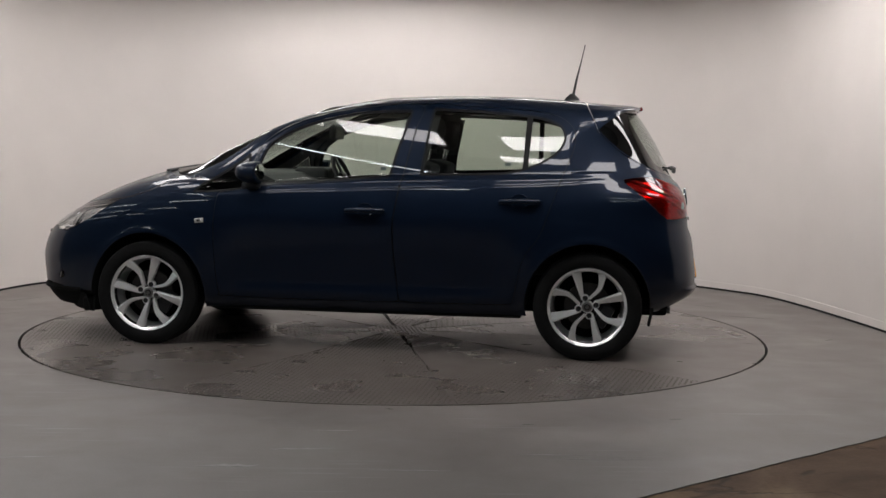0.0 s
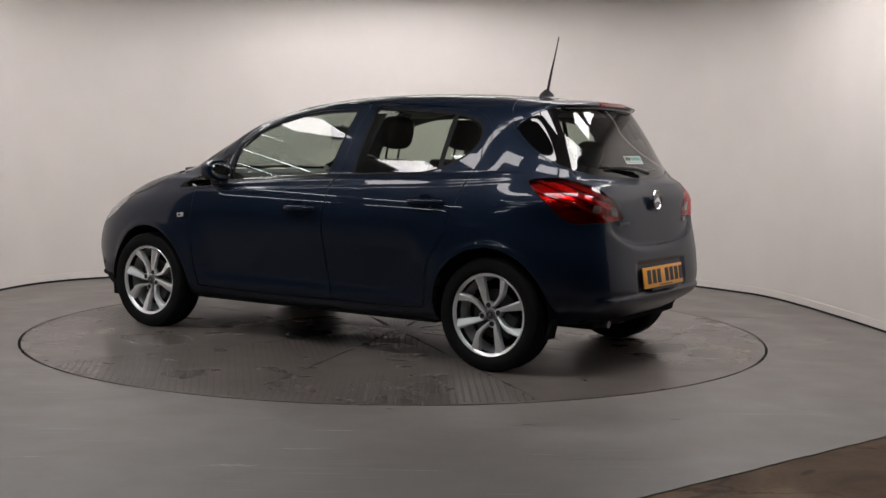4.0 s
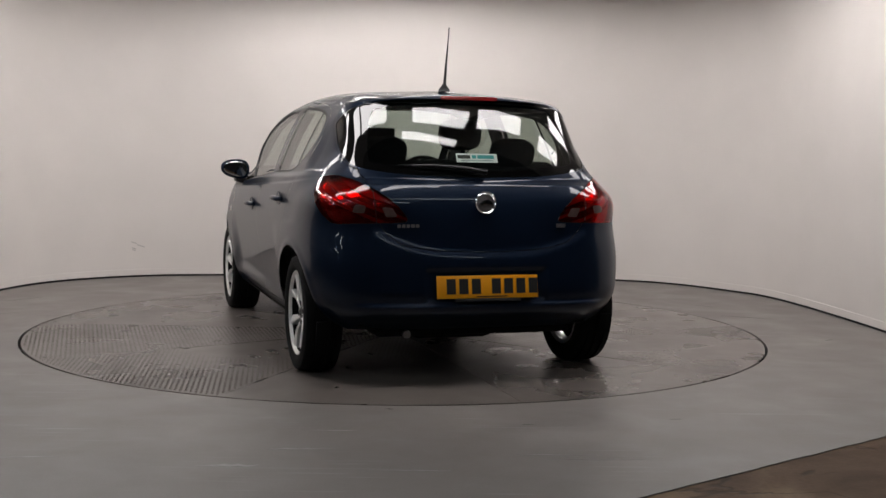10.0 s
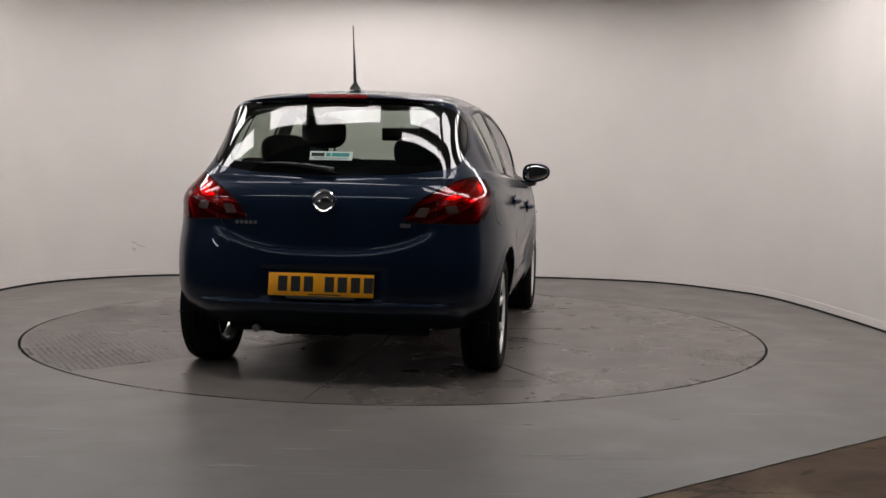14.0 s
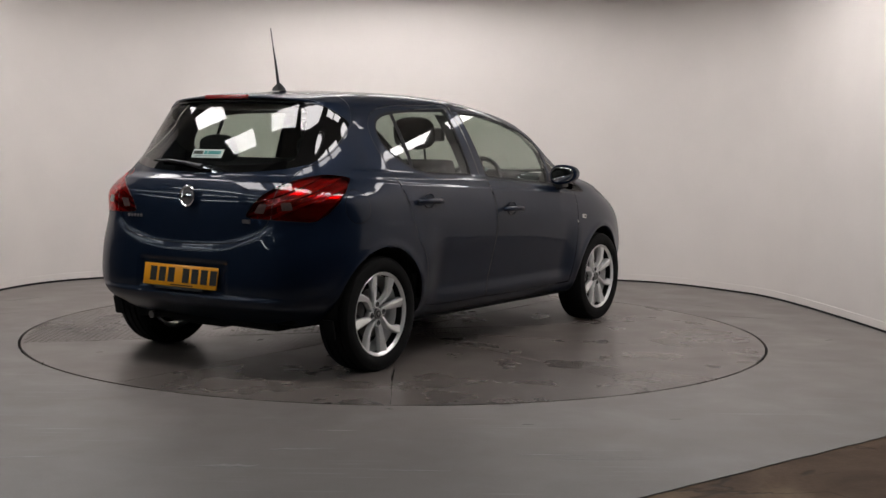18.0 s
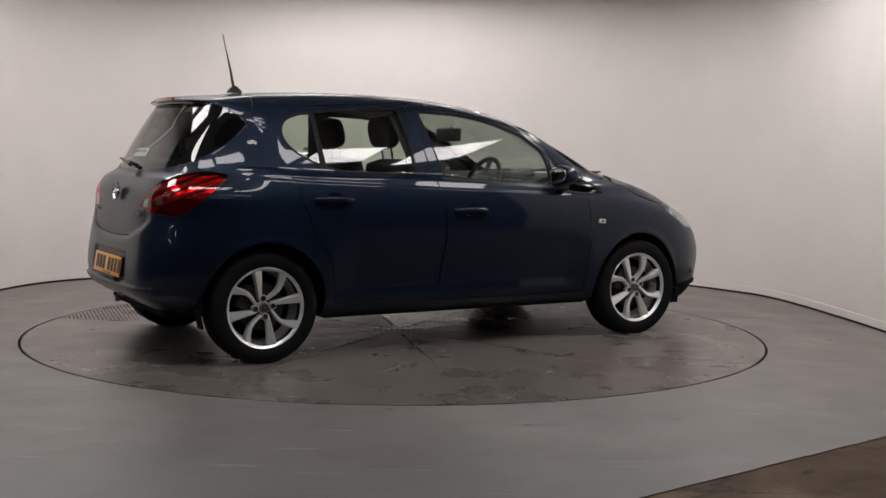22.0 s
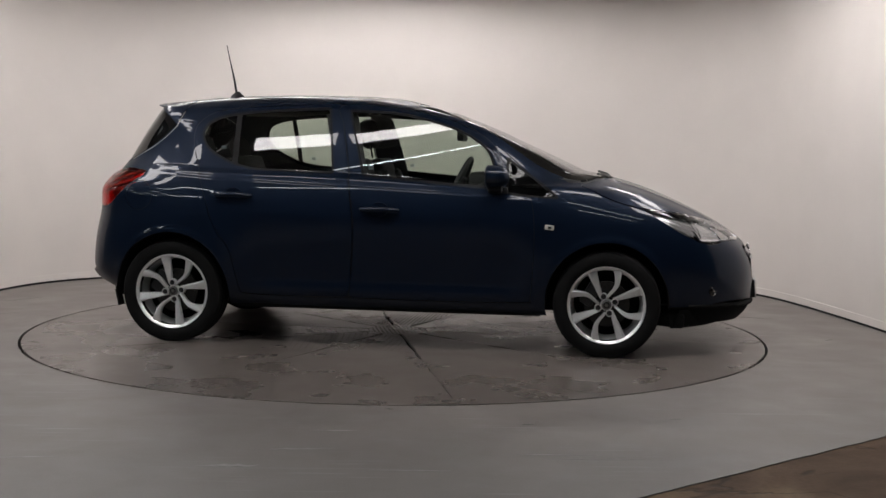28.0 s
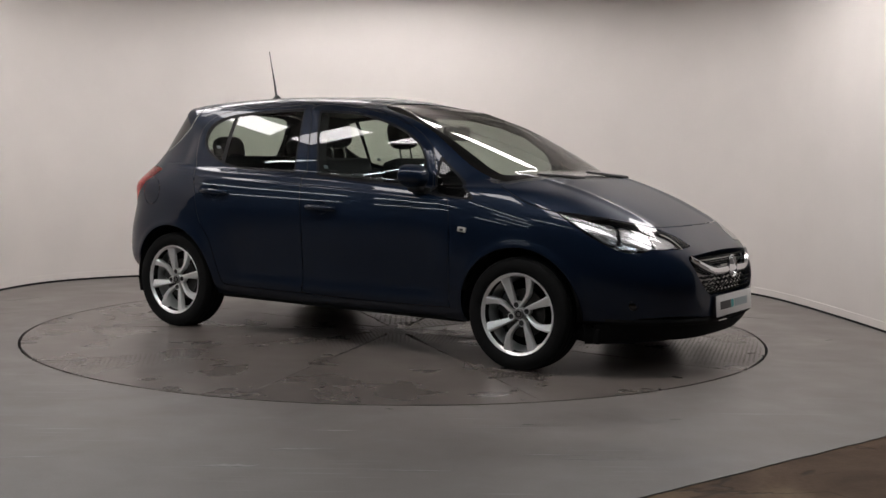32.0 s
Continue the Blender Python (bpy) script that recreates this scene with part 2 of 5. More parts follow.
def mottled(name, dark, mid, pale, rough):
    """Stained concrete: warped blots of three tones with thin dark cracks and a fine grain."""
    m = bpy.data.materials.new(name)
    m.use_nodes = True
    nt = m.node_tree
    b = nt.nodes["Principled BSDF"]
    tc = nt.nodes.new("ShaderNodeTexCoord")
    big, warp, fine = nt.nodes.new("ShaderNodeTexNoise"), nt.nodes.new("ShaderNodeTexNoise"), nt.nodes.new("ShaderNodeTexNoise")
    for nd, sc, det, dist in ((big, 1.5, 6, 0.7), (warp, 1.9, 5, 0.9), (fine, 60.0, 6, 0.0)):
        nd.inputs["Scale"].default_value, nd.inputs["Detail"].default_value, nd.inputs["Distortion"].default_value = sc, det, dist
        nt.links.new(tc.outputs["Object"], nd.inputs["Vector"])
    ramp = nt.nodes.new("ShaderNodeValToRGB")
    el = ramp.color_ramp.elements
    el[0].position, el[0].color = 0.34, (*dark, 1)
    el[1].position, el[1].color = 0.66, (*pale, 1)
    e = el.new(0.50)
    e.color = (*mid, 1)
    nt.links.new(big.outputs["Fac"], ramp.inputs["Fac"])
    # cracks: a narrow band of the warped noise
    sb, ab, st = nt.nodes.new("ShaderNodeMath"), nt.nodes.new("ShaderNodeMath"), nt.nodes.new("ShaderNodeMapRange")
    sb.operation, ab.operation = "SUBTRACT", "ABSOLUTE"
    sb.inputs[1].default_value = 0.5
    st.inputs["From Min"].default_value, st.inputs["From Max"].default_value = 0.0, 0.022
    st.inputs["To Min"].default_value, st.inputs["To Max"].default_value = 0.45, 1.0
    gr = nt.nodes.new("ShaderNodeMapRange")
    gr.inputs["From Min"].default_value, gr.inputs["From Max"].default_value = 0.3, 0.7
    gr.inputs["To Min"].default_value, gr.inputs["To Max"].default_value = 0.9, 1.1
    mu, hs = nt.nodes.new("ShaderNodeMath"), nt.nodes.new("ShaderNodeHueSaturation")
    mu.operation = "MULTIPLY"
    nt.links.new(warp.outputs["Fac"], sb.inputs[0])
    nt.links.new(sb.outputs[0], ab.inputs[0])
    nt.links.new(ab.outputs[0], st.inputs["Value"])
    nt.links.new(fine.outputs["Fac"], gr.inputs["Value"])
    nt.links.new(st.outputs["Result"], mu.inputs[0])
    nt.links.new(gr.outputs["Result"], mu.inputs[1])
    nt.links.new(mu.outputs[0], hs.inputs["Value"])
    nt.links.new(ramp.outputs["Color"], hs.inputs["Color"])
    nt.links.new(hs.outputs["Color"], b.inputs["Base Color"])
    b.inputs["Roughness"].default_value = rough
    b.inputs["Specular IOR Level"].default_value = 0.07
    bp = nt.nodes.new("ShaderNodeBump")
    bp.inputs["Strength"].default_value, bp.inputs["Distance"].default_value = 0.5, 0.004
    nt.links.new(mu.outputs[0], bp.inputs["Height"])
    nt.links.new(bp.outputs["Normal"], b.inputs["Normal"])
    return m


CONCRETE = mottled("bare_concrete", (0.052, 0.029, 0.015), (0.108, 0.066, 0.039), (0.19, 0.130, 0.075), 0.6)
DARKWALL = mat("hall_paint_dark", (0.035, 0.035, 0.038), rough=0.7, var=0.1, scale=3)
CEILPAINT = mat("ceiling_paint", (0.55, 0.54, 0.52), rough=0.8, var=0.04, scale=2)
line = spline(WALL_LINE, 10)
wall = sweep_wall("wall_curved", line, [(0.0, 0.006), (0.0, CEIL), (0.12, CEIL), (0.12, 0.006)], WALLPAINT)
tagged(wall, "smooth curved off-white painted booth wall", "wall", kind="structure")
skirt = sweep_wall("baseboard", line, [(-0.0030, 0.016), (-0.0030, 0.066), (-0.0012, 0.068), (0.002, 0.068), (0.002, 0.016)], WALLPAINT)
tagged(skirt, "low off-white coved skirting along the curved wall", "skirting", kind="structure")

# dark strip: the shade of the gap under the skirting, put in as colour
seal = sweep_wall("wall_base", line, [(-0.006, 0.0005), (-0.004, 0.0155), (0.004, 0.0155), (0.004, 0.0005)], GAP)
tagged(seal, "dark strip for the shade in the gap between skirting and floor", "joint", kind="structure")

# painted slab with a round pit for the turntable; its worn edge shows bare concrete beyond
R_PIT, R_TABLE = 2.268, 2.252
edge = [(-6, -3.9), (-2.0, -4.35), (0.2, -4.13), (0.82, -3.66), (2.0, -2.775), (3.2, -1.92), (6.0, -0.3), (6.0, 4.5), (-6.0, 4.5)]


def slab_mesh():
    """The slab's top and edges: a ring of quads from the pit out to the slab's outline."""
    P = np.array(edge, float)
    verts, faces = [], []
    n = 720
    for i in range(n):
        a = 2 * math.pi * i / n
        d = np.array([math.cos(a), math.sin(a)])
        best = 99
        for k in range(len(P)):
            p, q = P[k], P[(k + 1) % len(P)]
            e = q - p
            den = d[0] * e[1] - d[1] * e[0]
            if abs(den) < 1e-9:
                continue
            s = (p[0] * e[1] - p[1] * e[0]) / den
            u = (p[0] * d[1] - p[1] * d[0]) / den
            if s > 0 and -1e-9 <= u <= 1 + 1e-9:
                best = min(best, s)
        wob = 0.006 * (noise.noise((d[0] * 40, d[1] * 40, 0))) + 0.004 * noise.noise((d[0] * 160, d[1] * 160, 3))
        for r, z in ((R_PIT, -0.09), (R_PIT, 0.0), (best + wob, 0.0), (best + wob + 0.002, -0.006)):
            verts.append((d[0] * r, d[1] * r, z))
    for i in range(n):
        j = (i + 1) % n
        for k in range(3):
            faces.append((i * 4 + k, i * 4 + k + 1, j * 4 + k + 1, j * 4 + k))
    return verts, faces


v, f = slab_mesh()
floor = link_mesh("floor", v, f, FLOORPAINT, smooth=False)
tagged(floor, "grey painted booth floor with scuffs round the turntable", "floor", kind="structure")


def ground_mesh():
    """One flat sheet with a round hole for the turntable's pit."""
    verts, faces, n = [], [], 160
    for i in range(n):
        c, s = math.cos(2 * math.pi * i / n), math.sin(2 * math.pi * i / n)
        far = 17.0 / max(abs(c), abs(s))
        for r in (R_PIT + 0.03, 4.0, far):
            verts.append((c * r, s * r - (2.5 if r == far else 0.0), -0.004))
    for i in range(n):
        j = (i + 1) % n
        for k in range(2):
            faces.append((i * 3 + k, i * 3 + k + 1, j * 3 + k + 1, j * 3 + k))
    return verts, faces


ground = link_mesh("ground", *ground_mesh(), CONCRETE, smooth=False)
tagged(ground, "worn brown bare concrete floor with stains", "floor", kind="structure")
pit = part("pit", lathe([(0.001, -0.09), (R_PIT + 0.035, -0.09), (R_PIT + 0.035, -0.005)], 96), UNDER, None)
tagged(pit, "dark pit round the turntable rim", "pit", kind="structure")

# ceiling and the dark hall behind the opening
tagged(part("ceiling", box(6.9, 5.9, 0.1, m=pose(0, 0.6, CEIL + 0.05)), CEILPAINT, None), "off-white flat booth ceiling", "ceiling", kind="structure")
HALL = 4.2
for nm, (sx, sy, sz), (x, y, z) in (("wall_left", (0.15, 12.4, HALL), (-16.0, -6.2, HALL / 2)), ("wall_right", (0.15, 12.0, HALL), (9.0, -6.4, HALL / 2)),
                                    ("wall_back", (25.0, 0.15, HALL), (-3.5, -12.3, HALL / 2)), ("ceiling_hall", (25.2, 12.5, 0.15), (-3.5, -6.15, HALL + 0.08)),
                                    ("wall_front_left", (12.6, 0.12, HALL), (-9.67, -0.07, HALL / 2)), ("wall_front_right", (5.6, 0.12, HALL), (6.19, -1.66, HALL / 2)),
                                    ("wall_lintel", (6.7, 0.12, HALL - CEIL), (0, -2.40, (HALL + CEIL) / 2 + 0.012))):
    tagged(part(nm, box(sx, sy, sz, m=pose(x, y, z - 0.012)), DARKWALL, None), "dark plain hall wall behind the camera" if "wall" in nm else "dark hall ceiling", "wall" if "wall" in nm else "ceiling", kind="structure")

DIFFUSER = glow("light_panel_diffuser", (1.0, 0.952, 0.952), 13.7)
STRIP = glow("strip_light_tube", (0.88, 0.96, 1.0), 22.0)
PANELFRAME = mat("white_metal", (0.8, 0.8, 0.8), rough=0.4)


def ceiling_light(x, y, z, sx, sy, rz=0.0, strength=None):
    e = new("ceiling_light")
    e.matrix_basis = pose(x, y, z, 0, 0, rz)
    tagged(e, "lit white LED ceiling panel in a slim frame", "ceiling light", "ceiling light panels")
    part("frame", merge(box(sx + 0.05, 0.025, 0.03, 0.004, pose(0, sy / 2 + 0.0125, -0.015)), box(sx + 0.05, 0.025, 0.03, 0.004, pose(0, -sy / 2 - 0.0125, -0.015)),
                        box(0.025, sy, 0.03, 0.004, pose(sx / 2 + 0.0125, 0, -0.015)), box(0.025, sy, 0.03, 0.004, pose(-sx / 2 - 0.0125, 0, -0.015))), PANELFRAME, e)
    part("diffuser", box(sx, sy, 0.012, m=pose(0, 0, -0.014)), DIFFUSER, e)
    return e


# long panels on a ring over the turntable's far rim
for a in (3.6, 27.0, 59.0, 82.4, 105.6, 128.4, 151.6, 174.4):
    ceiling_light(2.50 * math.cos(radians(a)), 2.50 * math.sin(radians(a)), CEIL - 0.002, 0.86, 0.30, a + 90)
# shorter ones along the booth's open side, and one slim panel
for x, y, sx, sy, rz in ((2.45, -0.65, 0.60, 0.32, 24), (2.38, -1.50, 0.66, 0.40, 18), (1.30, -1.70, 0.62, 0.32, 18), (0.58, -1.90, 0.68, 0.28, 6)):
    for s in (1, -1):
        ceiling_light(s * x, y, CEIL - 0.002, sx, sy, s * rz)
ceiling_light(0.52, -2.30, CEIL - 0.002, 0.86, 0.14, 0)

def strip_light(x, y, rz):
    e = new("strip_light")
    e.matrix_basis = pose(x, y, HALL - 0.012, 0, 0, rz)
    tagged(e, "lit white strip light under the hall ceiling", "strip light", "hall strip lights")
    part("batten", box(2.45, 0.09, 0.06, 0.01, pose(0, 0, -0.03)), PANELFRAME, e)
    part("tube", tube([(-1.2, 0, -0.085), (1.2, 0, -0.085)], 0.024, 10), STRIP, e, smooth=50)


# across the hall behind the camera, and in rows along the hall beside the booth
# the one at x=-2.2 is unseen, added to brighten the floor in front
for x, ys in ((-2.2, (-5.2,)), (2.2, (-5.2, -7.6))):
    for y in ys:
        strip_light(x, y, 0)
for x, ys in ((-4.8, (-1.8, -5.0)), (-6.4, (-2.2, -6.8)), (-9.0, (-1.6, -4.4, -8.6)), (-12.4, (-2.6, -5.6, -9.4))):
    for y in ys:
        strip_light(x, y, 90)


# ---- scuffs and marks ----
MARK = mat("dark_scuff", (0.035, 0.032, 0.030), rough=0.6, var=0.3, scale=40)
PALE = mat("pale_scrape", (0.235, 0.225, 0.215), rough=0.5, var=0.2, scale=40)


def smear(x, y, length, width, rz, material, label, z=0.0008):
    """A thin ragged streak on the floor."""
    rng = random.Random(int(x * 971 + y * 733))
    n = 9
    top, low = [], []
    for i in range(n + 1):
        u = i / n
        wd = width * math.sin(math.pi * (0.06 + 0.88 * u)) * rng.uniform(0.4, 1.0)
        off = rng.uniform(-0.2, 0.2) * width
        top.append((length * (u - 0.5), off + wd / 2))
        low.append((length * (u - 0.5), off - wd / 2))
    bm = prism(top + low[::-1], 0.0003)
    ob = part("floor_scuff", bm, material, None, m=pose(x, y, z, 0, 0, rz))
    tagged(ob, label, "scuff", "scuffs on the floor", "stuff")


for i, (x, y, l, wd, rz) in enumerate([(-2.38, -0.9, 0.22, 0.012, 12), (-2.62, 0.55, 0.16, 0.010, 35), (-0.03, -2.34, 0.035, 0.022, 0), (2.45, 0.75, 0.35, 0.014, -25), (2.68, -0.25, 0.10, 0.012, 40), (-1.85, -2.35, 0.20, 0.012, 8),
                                       (2.3, 1.35, 0.22, 0.012, -30), (1.2, -2.5, 0.06, 0.010, 10), (-2.75, 1.3, 0.3, 0.012, 50), (0.55, -2.62, 0.05, 0.014, 0)]):
    smear(x, y, l, wd, rz, MARK, "short dark scuff on the grey floor")
for i, (x, y, l, wd, rz) in enumerate([(-0.35, -3.05, 0.26, 0.030, 4), (0.05, -3.35, 0.30, 0.018, -2), (-0.6, -3.3, 0.22, 0.040, 3), (0.62, -3.12, 0.34, 0.016, 0), (0.75, -3.18, 0.40, 0.012, 2), (-1.35, -3.2, 0.24, 0.020, 6), (-0.25, -2.75, 0.2, 0.014, 0), (-1.5, -2.7, 0.08, 0.010, 0)]):
    smear(x, y, l, wd, rz, PALE, "pale scraped streak on the grey floor")
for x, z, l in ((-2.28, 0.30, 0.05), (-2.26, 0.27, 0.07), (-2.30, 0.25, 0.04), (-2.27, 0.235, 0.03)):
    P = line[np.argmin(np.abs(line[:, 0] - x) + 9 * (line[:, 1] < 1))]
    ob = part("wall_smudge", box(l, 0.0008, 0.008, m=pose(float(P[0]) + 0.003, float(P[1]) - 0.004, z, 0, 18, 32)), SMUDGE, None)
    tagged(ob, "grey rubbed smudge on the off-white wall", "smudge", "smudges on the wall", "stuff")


# ---- the car's skin: smooth hoop lines, stacked from the sills to the roof ----
# Each hoop runs from the nose's middle round one flank to the tail's middle. Its plan is a rounded box (a superellipse at either end),
# its height follows x by a few knots, with a crown across the car.
X_MID = 0.00
HOOPS = [
    # front x, rear x, half width, front powers, rear powers, crown front, crown rear, heights by x
    (2.040, -1.715, 0.752, (4.7, 3.4), (8.5, 4.6), 0.000, 0.000, ((2.1, 0.185), (1.6, 0.187), (1.0, 0.215), (-0.8, 0.225), (-1.5, 0.25), (-1.9, 0.265))),
    (2.098, -1.785, 0.797, (4.7, 3.3), (8.5, 4.7), 0.000, 0.000, ((2.1, 0.255), (1.6, 0.255), (1.0, 0.262), (-0.8, 0.272), (-1.5, 0.30), (-1.9, 0.305))),
    (2.112, -1.857, 0.840, (4.7, 3.2), (9.0, 4.8), 0.000, 0.000, ((2.1, 0.36), (1.0, 0.38), (-0.8, 0.385), (-1.5, 0.39), (-1.9, 0.385))),
    (2.115, -1.860, 0.861, (4.7, 3.2), (9.0, 4.8), 0.000, 0.000, ((2.1, 0.46), (1.0, 0.53), (-0.8, 0.53), (-1.5, 0.51), (-1.9, 0.50))),
    (2.090, -1.843, 0.864, (4.6, 3.2), (9.0, 4.7), 0.010, 0.000, ((2.1, 0.56), (1.0, 0.68), (-0.8, 0.68), (-1.5, 0.65), (-1.9, 0.63))),
    (2.015, -1.822, 0.856, (4.5, 3.4), (8.8, 4.5), 0.015, -0.015, ((2.1, 0.625), (1.6, 0.735), (1.0, 0.79), (-0.8, 0.81), (-1.5, 0.77), (-1.9, 0.77))),
    (1.800, -1.798, 0.835, (4.5, 3.8), (10.0, 5.8), 0.020, -0.01, ((2.1, 0.69), (1.6, 0.815), (1.0, 0.885), (-0.8, 0.885), (-1.5, 0.88), (-1.9, 0.87))),
    (1.440, -1.768, 0.802, (5.0, 6.0), (9.0, 4.9), 0.022, -0.02, ((2.1, 0.79), (1.6, 0.895), (1.0, 0.945), (0.4, 0.935), (-0.8, 0.945), (-1.5, 0.955), (-1.9, 0.96))),
    (1.095, -1.720, 0.752, (5.6, 7.4), (7.8, 4.3), 0.036, -0.03, ((1.2, 1.02), (0.9, 0.985), (0.55, 0.955), (0.2, 0.968), (-0.4, 1.00), (-0.9, 1.03), (-1.4, 1.04), (-1.9, 1.045))),
    (0.675, -1.612, 0.674, (6.2, 8.0), (8.2, 4.8), -0.022, -0.01, ((0.9, 1.240), (0.55, 1.226), (0.2, 1.195), (-0.4, 1.19), (-1.2, 1.20), (-1.9, 1.20))),
    (0.235, -1.505, 0.592, (6.0, 6.6), (9.0, 5.0), -0.004, 0.020, ((0.3, 1.380), (0.0, 1.381), (-0.4, 1.374), (-0.9, 1.366), (-1.3, 1.350), (-1.6, 1.345))),
    (0.090, -1.535, 0.530, (4.5, 4.6), (8.5, 4.4), 0.010, 0.030, ((0.3, 1.405), (0.0, 1.417), (-0.4, 1.421), (-0.9, 1.413), (-1.3, 1.391), (-1.6, 1.366))),
    (-0.100, -1.330, 0.330, (2.6, 2.8), (5.0, 2.8), 0.012, 0.012, ((0.3, 1.418), (0.0, 1.438), (-0.4, 1.453), (-0.9, 1.447), (-1.3, 1.418), (-1.6, 1.40))),
    (-0.200, -1.200, 0.0, (2.4, 2.4), (3.0, 2.6), 0.0, 0.0, ((0.3, 1.433), (0.0, 1.456), (-0.4, 1.469), (-0.9, 1.462), (-1.3, 1.434), (-1.6, 1.41))),
]


def knots(x, table):
    """Smooth heights through (x, z) knots."""
    t = sorted(table)
    xs, zs = np.array([a for a, _ in t]), np.array([b for _, b in t])
    slope = np.gradient(zs, xs)
    x = np.clip(x, xs[0], xs[-1])
    i = np.clip(np.searchsorted(xs, x) - 1, 0, len(xs) - 2)
    h = xs[i + 1] - xs[i]
    s = (x - xs[i]) / h
    return ((1 + 2 * s) * (1 - s) ** 2) * zs[i] + s * (1 - s) ** 2 * h * slope[i] + s * s * (3 - 2 * s) * zs[i + 1] + s * s * (s - 1) * h * slope[i + 1]


def hoop(row, phi):
    xf, xr, w, (fa, fb), (ra, rb), cf, cr, table = row
    c, s = np.cos(phi), np.sin(phi)
    xm = X_MID if xf > X_MID + 0.3 else min(X_MID, (xf + xr) / 2)
    front = c >= 0
    x = np.where(front, xm + (xf - xm) * np.abs(c) ** (2 / fa), xm + (xr - xm) * np.abs(c) ** (2 / ra))
    k = np.where(front, np.abs(s) ** (2 / fb), np.abs(s) ** (2 / rb))
    y = w * k
    blend = np.where(front, cf, cr) * np.abs(c) ** 2
    z = knots(x, table) + blend * (1 - k ** 2)
    return np.stack([x, y, z], 1)


def even(P, n):
    """The same line with n points, evenly spaced along it, a little closer where it bends."""
    d = np.linalg.norm(np.diff(P, axis=0), axis=1)
    t = np.diff(P, axis=0) / np.maximum(d, 1e-9)[:, None]
    turn = np.concatenate([[0], np.arccos(np.clip((t[1:] * t[:-1]).sum(1), -1, 1))])
    L = np.concatenate([[0], np.cumsum(d + 0.35 * turn)])
    u = np.linspace(0, L[-1], n)
    return np.stack([np.interp(u, L, P[:, k]) for k in range(3)], 1)


def skin(nu=290, nv=240):
    phi = np.linspace(0, math.pi, 1601)
    H = np.stack([even(hoop(r, phi), nu) for r in HOOPS])
    # blend upwards with a smooth spline, spaced by the mean distance between hoops
    d = np.array([0.0] + [np.mean(np.linalg.norm(H[i + 1] - H[i], axis=1)) for i in range(len(H) - 1)])
    T = np.cumsum(np.maximum(d, 0.02))
    T[0] = 0
    n = len(T)
    A, B = np.zeros((n, n)), np.zeros((n, nu, 3))
    A[0, 0] = A[-1, -1] = 1
    for i in range(1, n - 1):
        h0, h1 = T[i] - T[i - 1], T[i + 1] - T[i]
        A[i, i - 1], A[i, i], A[i, i + 1] = h0, 2 * (h0 + h1), h1
        B[i] = 6 * ((H[i + 1] - H[i]) / h1 - (H[i] - H[i - 1]) / h0)
    M = np.linalg.solve(A, B.reshape(n, -1)).reshape(n, nu, 3)
    v = np.linspace(0, T[-1], nv)
    G = np.empty((nv, nu, 3))
    for j, t in enumerate(v):
        i = min(max(np.searchsorted(T, t) - 1, 0), n - 2)
        h = T[i + 1] - T[i]
        a, b = (T[i + 1] - t) / h, (t - T[i]) / h
        G[j] = a * H[i] + b * H[i + 1] + ((a ** 3 - a) * M[i] + (b ** 3 - b) * M[i + 1]) * h * h / 6
    for _ in range(14):
        S = G.copy()
        S[1:-1] += 0.25 * (G[2:] + G[:-2] - 2 * G[1:-1])
        G = S.copy()
        G[:, 1:-1] += 0.25 * (S[:, 2:] + S[:, :-2] - 2 * S[:, 1:-1])
    G[:, 0, 1] = G[:, -1, 1] = 0
    G[-1, :, 1] = 0
    return shape(G)


